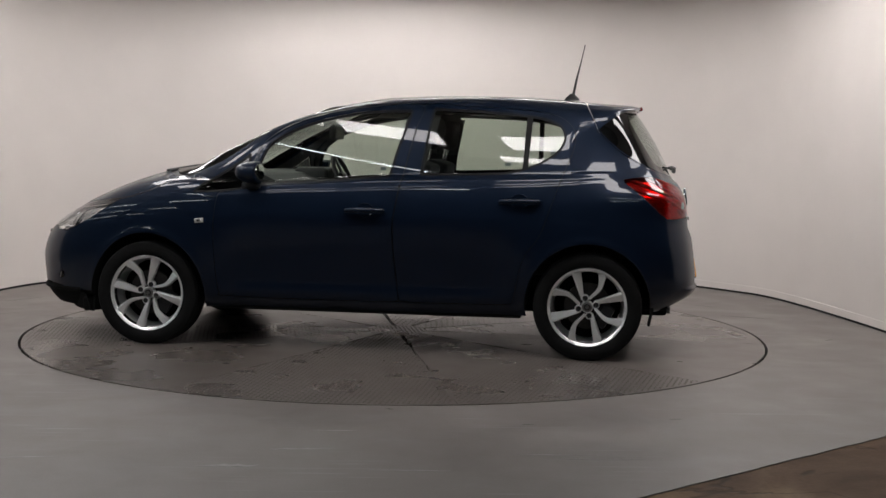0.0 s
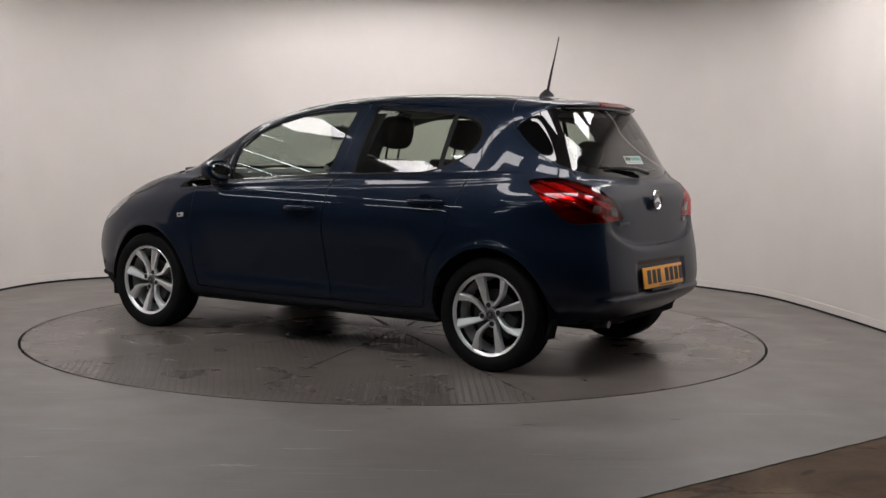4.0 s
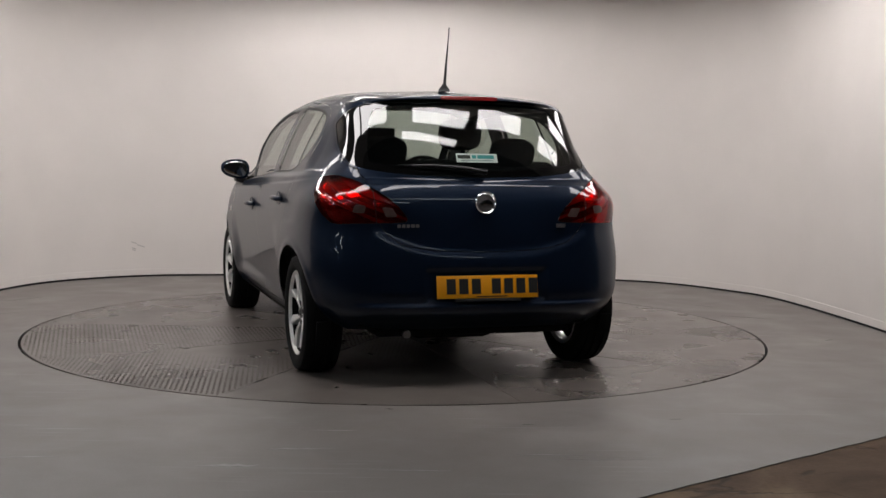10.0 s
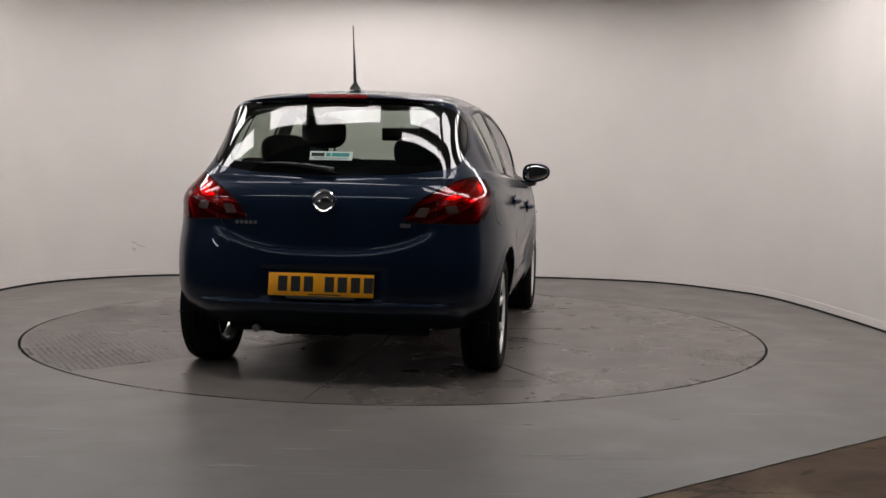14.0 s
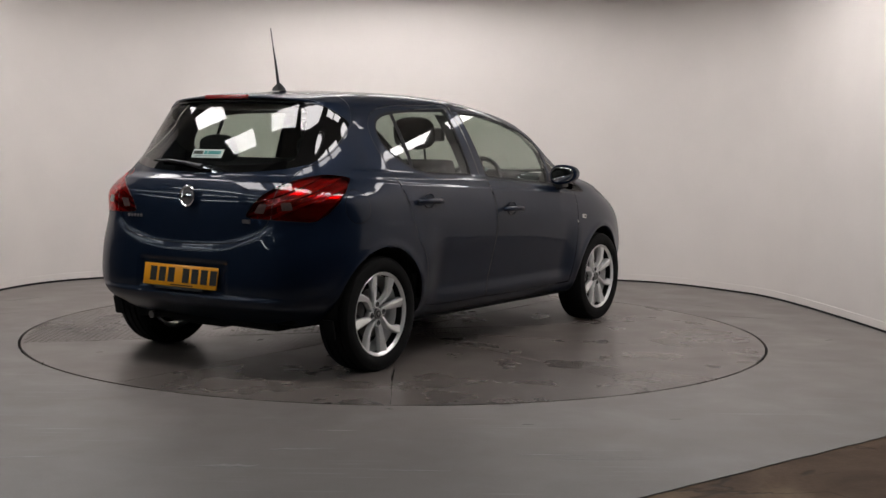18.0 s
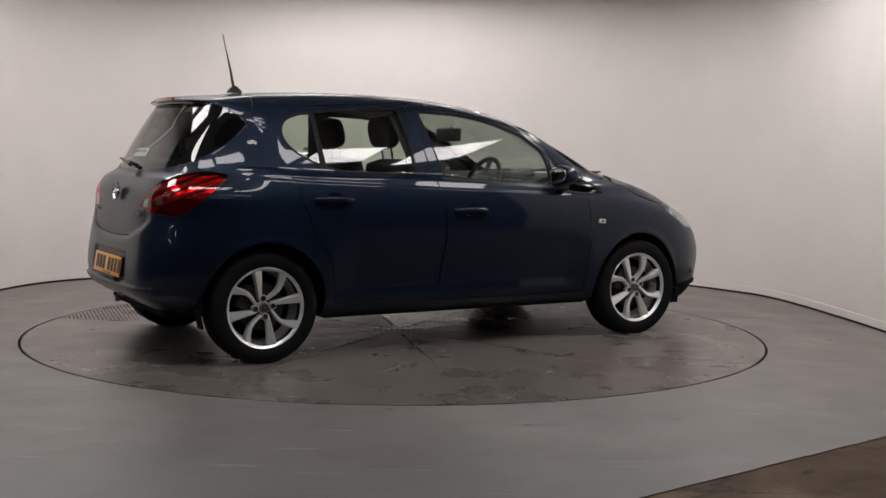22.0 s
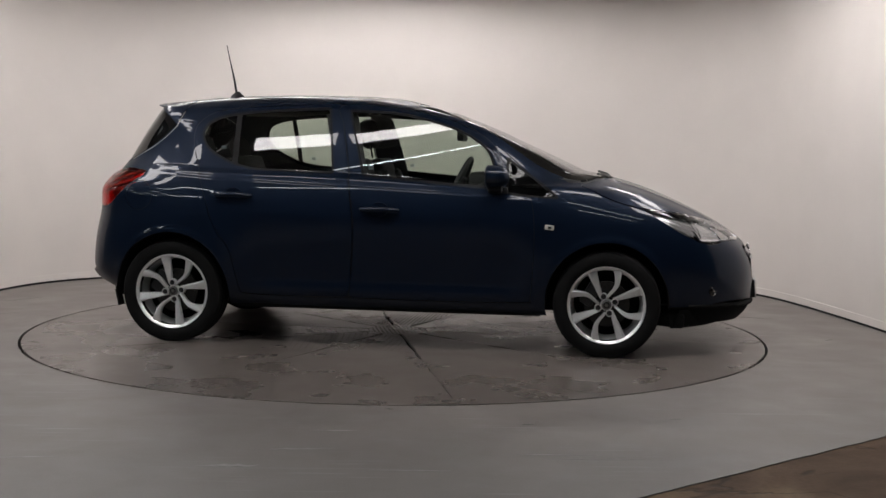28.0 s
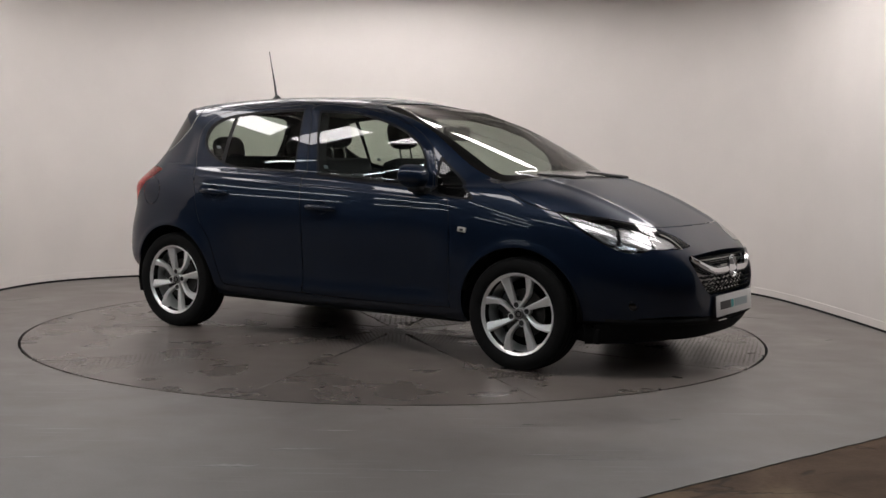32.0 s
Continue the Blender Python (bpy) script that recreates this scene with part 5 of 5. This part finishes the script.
def door_mirror(side):
    s = 1 if side == "left" else -1
    d = doors["front_door", side]
    m = new("door_mirror")
    m.parent = car
    tagged(m, "navy and black door mirror")
    def oval(x, y, z, p=2.5):
        k = (abs(x) ** p + abs(y) ** p + abs(z) ** p) ** (-1 / p)
        return Vector((x * k, y * k, z * k))
    shell = bmesh.new()
    bmesh.ops.create_uvsphere(shell, u_segments=32, v_segments=20, radius=1)
    for v in shell.verts:
        o = oval(*v.co)
        v.co = Vector((o.x * 0.118 if o.x > 0 else o.x * 0.020, o.y * 0.092, o.z * (0.062 - 0.010 * o.y * s) + 0.006 * o.y * s))
    MP = pose(0.590, s * 0.876, 0.997, 0, 0, -3 * s)
    part("housing", shell, PAINT, m, "navy mirror housing", smooth=60, m=MP)
    gl = bmesh.new()
    bmesh.ops.create_uvsphere(gl, u_segments=32, v_segments=12, radius=1)
    for v in gl.verts:
        o = oval(*v.co)
        v.co = Vector((o.x * 0.004 - 0.0172, o.y * 0.076, o.z * (0.048 - 0.008 * o.y * s) + 0.006 * o.y * s))
    part("mirror_glass", gl, MIRROR, m, "silvered mirror glass", smooth=30, m=MP)
    part("mirror_foot", merge(box(0.085, 0.075, 0.06, 0.02, pose(0.625, s * 0.838, 0.935, 14 * s, 0, 0)), box(0.11, 0.03, 0.04, 0.012, pose(0.64, s * 0.812, 0.918))), BLACK, m, "matt black mirror foot", smooth=50)


for side in ("left", "right"):
    door_handle("front_door", side, -0.022, 0.800)
    door_handle("rear_door", side, -0.876, 0.866)
    repeater(side)
    door_mirror(side)

# aerial
ant = new("aerial")
ant.parent = car
tagged(ant, "thin black roof aerial")
part("foot", lathe([(0.034, -0.006), (0.030, 0.008), (0.018, 0.022), (0.010, 0.034), (0.002, 0.036)], 24), BLACK, ant, smooth=60, m=pose(-1.121, 0, 1.457) @ Matrix.Diagonal((1.4, 0.9, 1, 1)))
part("mast", tube([(-1.126, 0, 1.475), (-1.146, 0, 1.58), (-1.174, 0, 1.70), (-1.192, 0, 1.785)], [0.0085, 0.0065, 0.003, 0.0028], 10), BLACK, ant, smooth=60)

# rear fittings: spoiler lamp, wiper, emblem, plate, reflector line
part("brake_light", box(0.02, 0.30, 0.022, 0.006, pose(-1.532, 0, 1.398, 0, 12, 0)), REDSOLID, car, "red high-level brake light", smooth=40)
wp = new("rear_wiper")
wp.parent = car
tagged(wp, "black rear wiper")
part("arm", tube([(-1.742, -0.03, 1.032), (-1.738, 0.10, 1.052), (-1.715, 0.24, 1.062), (-1.695, 0.34, 1.060)], [0.013, 0.010, 0.007, 0.005], 8), BLACK, wp, smooth=60)
part("blade", tube([(-1.725, 0.02, 1.045), (-1.705, 0.20, 1.052), (-1.66, 0.40, 1.060)], 0.006, 6), SEAL, wp, smooth=60)
em = new("rear_emblem")
em.parent = car
tagged(em, "round chrome emblem")
mm = pose(-1.808, 0, 0.884, 0, -82, 0)
part("ring", lathe([(0.044, 0.0), (0.052, 0.004), (0.055, 0.010), (0.051, 0.014), (0.045, 0.010), (0.042, 0.004)], 36, closed=True), CHROME, em, smooth=50, m=mm)
part("disc", lathe([(0.044, 0.003), (0.03, 0.007), (0.001, 0.008)], 30), LAMPDARK, em, smooth=50, m=mm)
part("device", merge(prism([(-0.012, -0.036), (0.006, -0.032), (0.018, -0.010), (0.010, 0.016), (-0.004, 0.034), (-0.016, 0.030), (-0.006, 0.008), (-0.010, -0.014)], 0.012, 0.002)), CHROME, em, smooth=40, m=mm)


def bars(parent, spans, height, material, m, name="character_bar"):
    """Plain upright bars that stand for characters, along local y, on the local yz plane."""
    for y, w in spans:
        part(name, box(0.0016, w, height, 0.0, m @ pose(0, y, 0)), material, parent)


pl = new("rear_number_plate")
pl.parent = car
tagged(pl, "yellow rear number plate with dark characters")
PM = pose(-1.866, 0, 0.480, 0, 9, 0)
part("plate", box(0.006, 0.520, 0.111, 0.003, PM), YELLOW, pl, smooth=40)
spans = [(0.188 - 0.064 * k, 0.046) for k in range(3)] + [(-0.043 - 0.064 * k, 0.046) for k in range(4)]
bars(pl, spans, 0.074, INK, PM @ pose(-0.0034, 0, 0.003))
part("maker_bar", box(0.0016, 0.16, 0.005, 0, PM @ pose(-0.0034, -0.02, -0.047)), INK, pl)
part("plate_backing", box(0.012, 0.50, 0.100, 0.003, PM @ pose(0.009, 0, 0)), BLACK, pl)
part("plate_holder", box(0.010, 0.34, 0.014, 0.003, PM @ pose(0.0, 0, -0.064)), BLACK, pl)
bd = new("model_badge")
bd.parent = car
tagged(bd, "small chrome lettered model badge as plain bars")
for k in range(5):
    part("character_bar", box(0.003, 0.017, 0.016, 0.001, pose(-1.810, 0.435 - 0.023 * k, 0.772, 0, 2, -5)), LAMPDARK, bd)
part("engine_badge", box(0.003, 0.05, 0.020, 0.004, pose(-1.810, -0.40, 0.772, 0, 2, 5)), LAMPDARK, car)
# sticker inside the rear window
st = new("window_sticker")
st.parent = car
tagged(st, "white strip sticker with teal and grey bars inside the rear window")
SM = pose(-1.670, 0.0, 1.100, 0, 31, 0)
part("strip", box(0.002, 0.215, 0.050, 0, SM), STICKER, st)
for y, w, mt in ((0.067, 0.066, INK), (0.014, 0.022, TEAL), (-0.047, 0.088, TEAL)):
    part("bar", box(0.0012, w, 0.020, 0, SM @ pose(-0.0018, y, 0.006)), mt, st)
part("bar", box(0.0012, 0.17, 0.004, 0, SM @ pose(-0.0018, 0, -0.014)), GREYINK, st)

# front fittings
fe = new("front_emblem")
fe.parent = car
tagged(fe, "round chrome emblem on the grille bar")
mm = pose(2.094, 0, 0.545, 0, 84, 0)
part("ring", lathe([(0.050, 0.0), (0.058, 0.004), (0.062, 0.012), (0.057, 0.017), (0.050, 0.012), (0.047, 0.004)], 36, closed=True), CHROME, fe, smooth=50, m=mm)
part("disc", lathe([(0.050, 0.003), (0.03, 0.007), (0.001, 0.008)], 30), LAMPDARK, fe, smooth=50, m=mm)
part("device", prism([(-0.014, -0.040), (0.007, -0.036), (0.020, -0.012), (0.011, 0.018), (-0.004, 0.040), (-0.018, 0.034), (-0.006, 0.008), (-0.011, -0.016)], 0.014, 0.002), CHROME, fe, smooth=40, m=mm)


def nose_x(y, z):
    P = G0.reshape(-1, 3)
    d = np.hypot(P[:, 1] - abs(y), P[:, 2] - z) + np.where(P[:, 0] > 1.4, 0, 9)
    return float(P[np.argmin(d), 0])


ys = [-0.405 + 0.81 * i / 40 for i in range(41)]
zz = [0.532 + 0.075 * max(0.0, (abs(y) - 0.20) / 0.205) ** 1.6 for y in ys]
bm = bmesh.new()
rows = []
for y, z in zip(ys, zz):
    x = nose_x(y, z)
    hgt = 0.013 + 0.006 * (1 - abs(y) / 0.41)
    rows.append([bm.verts.new((x + dx, y, z + dz)) for dx, dz in ((-0.03, hgt), (0.004, hgt), (0.010, 0.0), (0.002, -hgt), (-0.03, -hgt))])
for a, b in zip(rows, rows[1:]):
    for k in range(4):
        bm.faces.new((a[k], a[k + 1], b[k + 1], b[k]))
part("chrome_bar", bm, CHROME, grille, "chrome wing bar", smooth=50)
# honeycomb bars below, slats above the chrome bar
for z, w in ((0.43, 0.60), (0.455, 0.66), (0.48, 0.72), (0.505, 0.74)):
    pts = []
    for i in range(49):
        y = -w / 2 + w * i / 48
        pts.append((nose_x(y, z) - 0.010, y, z + 0.006 * math.sin(i * math.pi / 2 + (z * 1000 % 50 > 24) * math.pi)))
    part("mesh_bar", tube(pts, 0.0042, 5), UNDER, grille, smooth=60)
for z, w in ((0.575, 0.74), (0.60, 0.76)):
    part("slat", tube([(nose_x(-w / 2 + w * i / 24, z) - 0.012, -w / 2 + w * i / 24, z) for i in range(25)], 0.006, 6), UNDER, grille, smooth=60)
fp = new("front_plate")
fp.parent = car
tagged(fp, "white front plate with grey and teal bars")
FM = pose(2.122, 0, 0.352, 0, -4, 0)
part("plate", box(0.006, 0.520, 0.111, 0.003, FM), PLATEWHITE, fp, smooth=40)
for y, w, mt in ((-0.135, 0.15, INK), (-0.035, 0.035, TEAL), (0.095, 0.19, GREYINK)):
    part("bar", box(0.0016, w, 0.042, 0, FM @ pose(0.0036, y, 0)), mt, fp)
part("plate_holder", box(0.03, 0.50, 0.10, 0.006, FM @ pose(-0.016, 0, 0)), BLACK, fp)
bm = bmesh.new()
rows = []
for i in range(61):
    y = -0.70 + 1.40 * i / 60
    here, there = Vector((nose_x(y, 0.285), y)), Vector((nose_x(y + 0.02, 0.285), y + 0.02))
    out = Vector((there.y - here.y, here.x - there.x)).normalized()
    rows.append([bm.verts.new((here.x + out.x * d, here.y + out.y * d, z)) for d, z in ((-0.01, 0.306), (0.010, 0.298), (0.014, 0.287), (0.008, 0.275), (-0.02, 0.268))])
for a, b in zip(rows, rows[1:]):
    for k in range(4):
        bm.faces.new((a[k], a[k + 1], b[k + 1], b[k]))
part("front_lip", bm, UNDER, car, "black chin spoiler", smooth=50)
# air dam under the nose, set back from the lip
bm = bmesh.new()
rows = []
for i in range(49):
    y = -0.735 + 1.47 * i / 48
    x = 1.93 - 0.30 * abs(y / 0.735) ** 3.2
    rows.append([bm.verts.new((x + dx, y, z)) for dx, z in ((0.03, 0.27), (0.0, 0.168), (-0.02, 0.165), (-0.03, 0.26))])
for a, b in zip(rows, rows[1:]):
    for k in range(4):
        bm.faces.new((a[k], a[(k + 1) % 4], b[(k + 1) % 4], b[k]))
part("air_dam", bm, UNDER, car, "matt black air dam under the front bumper", smooth=50)
for s in (1, -1):
    part("front_deflector", box(0.16, 0.06, 0.08, 0.012, pose(1.61, s * 0.685, 0.210, 0, 4, 12 * s)), UNDER, car, smooth=40)
    part("mud_flap", box(0.014, 0.07, 0.10, 0.005, pose(-1.600, s * 0.755, 0.245, 0, -12, 0)), UNDER, car, "small matt black flap behind the rear wheel", smooth=40)
# front wipers
for y0, y1 in ((0.50, 0.08), (-0.08, -0.50)):
    part("front_wiper", tube([(1.245, y0, 0.990), (1.230, (y0 + y1) / 2, 1.006), (1.185, y1, 1.026 - 0.02 * abs(y1))], [0.012, 0.009, 0.006], 8), BLACK, car, "black wiper arm", smooth=60)

# small marks etched in the windows' lower corners
for kind, side, x, z in (("front_door", "left", -0.10, 1.03), ("rear_door", "left", -0.80, 1.065), ("front_door", "right", -0.10, 1.03), ("rear_door", "right", -0.98, 1.135)):
    s = 1 if side == "left" else -1
    y = skin_point(x, z) - 0.012
    part("glass_mark", box(0.030, 0.0012, 0.020, 0, pose(x, s * y, z, -26 * s, 0, 0)), GREYINK, doors[kind, side], "faint grey etched mark")

# round fog lamps in the bumper's corners
for s in (1, -1):
    fl = new("fog_lamp")
    fl.parent = car
    tagged(fl, "small round clear fog lamp in the bumper")
    m = Matrix.Translation((1.842, s * 0.664, 0.375)) @ look((0, 0, 0), (-0.62, -0.78 * s, 0.0))
    part("bezel", lathe([(0.024, -0.006), (0.027, 0.003), (0.024, 0.006), (0.021, 0.001)], 24, closed=True), GLOSSBLACK, fl, smooth=40, m=m)
    part("lens", lathe([(0.001, 0.005), (0.012, 0.004), (0.021, 0.000), (0.021, -0.006)], 24), GLOSSBLACK, fl, smooth=50, m=m)


# ---- turntable ----
SEAM_ANGLES = [36 * k - 1 for k in range(10)]
HUB_R = 0.19


def sector_plate(a0, a1, r0, r1, seed=0):
    """A flat plate between two radial seams whose edges are chipped and worn."""
    bm = bmesh.new()
    n, k = 14, 70
    worn = lambda r, s: max(0.0006, 0.0068 - 0.0027 * r + 0.007 * max(0.0, 1.15 - r) + 0.011 * (noise.noise((r * 6, s * 3.7, 0.5)) + 0.5 * noise.noise((r * 40, s * 3.7, 1.5))) * (1.0 if r < 1.9 else 0.3))
    loop = []
    for i in range(n + 1):
        c0, c1 = worn(r1, seed) / r1, worn(r1, seed + 0.5) / r1
        a = a0 + c0 + (a1 - a0 - c0 - c1) * i / n
        loop.append((r1 * math.cos(a), r1 * math.sin(a)))
    for i in range(1, k + 1):
        r = r1 + (r0 - r1) * i / k
        a = a1 - worn(r, seed + 0.5) / r
        loop.append((r * math.cos(a), r * math.sin(a)))
    for i in range(k):
        r = r0 + (r1 - r0) * i / k
        a = a0 + worn(r, seed) / r
        loop.append((r * math.cos(a), r * math.sin(a)))
    top = [bm.verts.new((x, y, 0.0)) for x, y in loop]
    low = [bm.verts.new((x, y, -0.014)) for x, y in loop]
    bm.faces.new(top)
    for i in range(len(loop)):
        j = (i + 1) % len(loop)
        bm.faces.new((top[i], low[i], low[j], top[j]))
    return bm


def tread_mesh(name, a0, a1, r0, r1, parent, seed, rot, keep=0.3):
    """Raised lozenges of the tread plate, worn and clogged with paint in places."""
    step = 0.025
    V, F = [], []
    ca, sa = math.cos(rot), math.sin(rot)
    k = int(r1 / step) + 2
    for i in range(-k, k + 1):
        for j in range(-k, k + 1):
            px, py = i * step, j * step
            x, y = px * ca - py * sa, px * sa + py * ca
            r, a = math.hypot(x, y), math.atan2(y, x)
            a = (a - a0) % (2 * math.pi)
            if not (r0 + 0.02 < r < r1 - 0.02) or a > a1 - a0 or min(a, a1 - a0 - a) * r < 0.015:
                continue
            wear = keep + 0.8 * noise.noise((x * 0.9 + seed, y * 0.9, 2.0)) + 0.6 * max(0.0, 1.3 - r)
            h = 0.0024 * max(0.0, min(1.0, wear)) ** 1.5
            if h < 0.0004:
                continue
            d = rot + (math.pi / 4 if (i + j) % 2 else -math.pi / 4)
            cx, cy = math.cos(d), math.sin(d)
            b = len(V)
            for u, v, z in ((-0.011, 0, 0), (0, -0.0036, 0), (0.011, 0, 0), (0, 0.0036, 0), (-0.005, 0, h), (0.005, 0, h)):
                V.append((x + u * cx - v * cy, y + u * cy + v * cx, z))
            F += [(b, b + 1, b + 5, b + 4), (b + 1, b + 2, b + 5), (b + 2, b + 3, b + 4, b + 5), (b + 3, b, b + 4)]
    if not V:
        return
    ob = link_mesh(name, V, F, TREADPAINT, parent, smooth=False)
    tagged(ob, "worn raised tread pattern", kind="stuff")


TREAD_LEFT = (0.25, -0.15, 0.70, 0.50, -0.15, -0.10, 0.0, 0.05, -0.15, 0.25)
turntable = new("turntable")
tagged(turntable, "round grey painted steel turntable of ten tread plates", "turntable")
part("base_disc", lathe([(0.001, -0.014), (R_TABLE - 0.004, -0.014), (R_TABLE - 0.004, -0.088), (0.001, -0.088)], 120), UNDER, turntable, "dark base under the plates", smooth=30)
for k in range(10):
    a0 = radians(SEAM_ANGLES[k])
    a1 = a0 + radians(36)
    p = part("plate", sector_plate(a0, a1, HUB_R, R_TABLE, k), TABLEPAINT, turntable)
    tread_mesh("tread", a0, a1, HUB_R, R_TABLE, p, k * 7.3, (a0 + a1) / 2 + (math.pi / 4 if k % 2 else 0), TREAD_LEFT[k])
hub = part("hub_plate", lathe([(0.001, 0.0), (HUB_R - 0.006, 0.0), (HUB_R - 0.004, -0.006)], 10), TABLEPAINT, turntable, "small ten-sided middle plate")
tread_mesh("tread", 0, 2 * math.pi - 0.001, 0.0, HUB_R, hub, 99, 0.3)
for a, r in ((72, 2.21), (36, 2.2), (108, 2.19), (-36, 2.2), (-108, 2.2), (-144, 2.2)):
    part("lifting_eye", lathe([(0.012, 0.0005), (0.011, 0.003), (0.005, 0.0035), (0.001, 0.0035)], 12), STEEL, turntable, smooth=40, m=pose(r * math.cos(radians(a - 3)), r * math.sin(radians(a - 3)), 0))


def motions():
    rows_t, rows_c = [], []
    for k in range(65):
        t = k * 0.5
        m = pose(0, 0, 0, 0, 0, heading(t))
        rows_t.append((t, m))
        rows_c.append((t, m @ pose(0.0529, 0.0577, 0)))
    walk(turntable, rows_t)
    walk(car, rows_c)


motions()
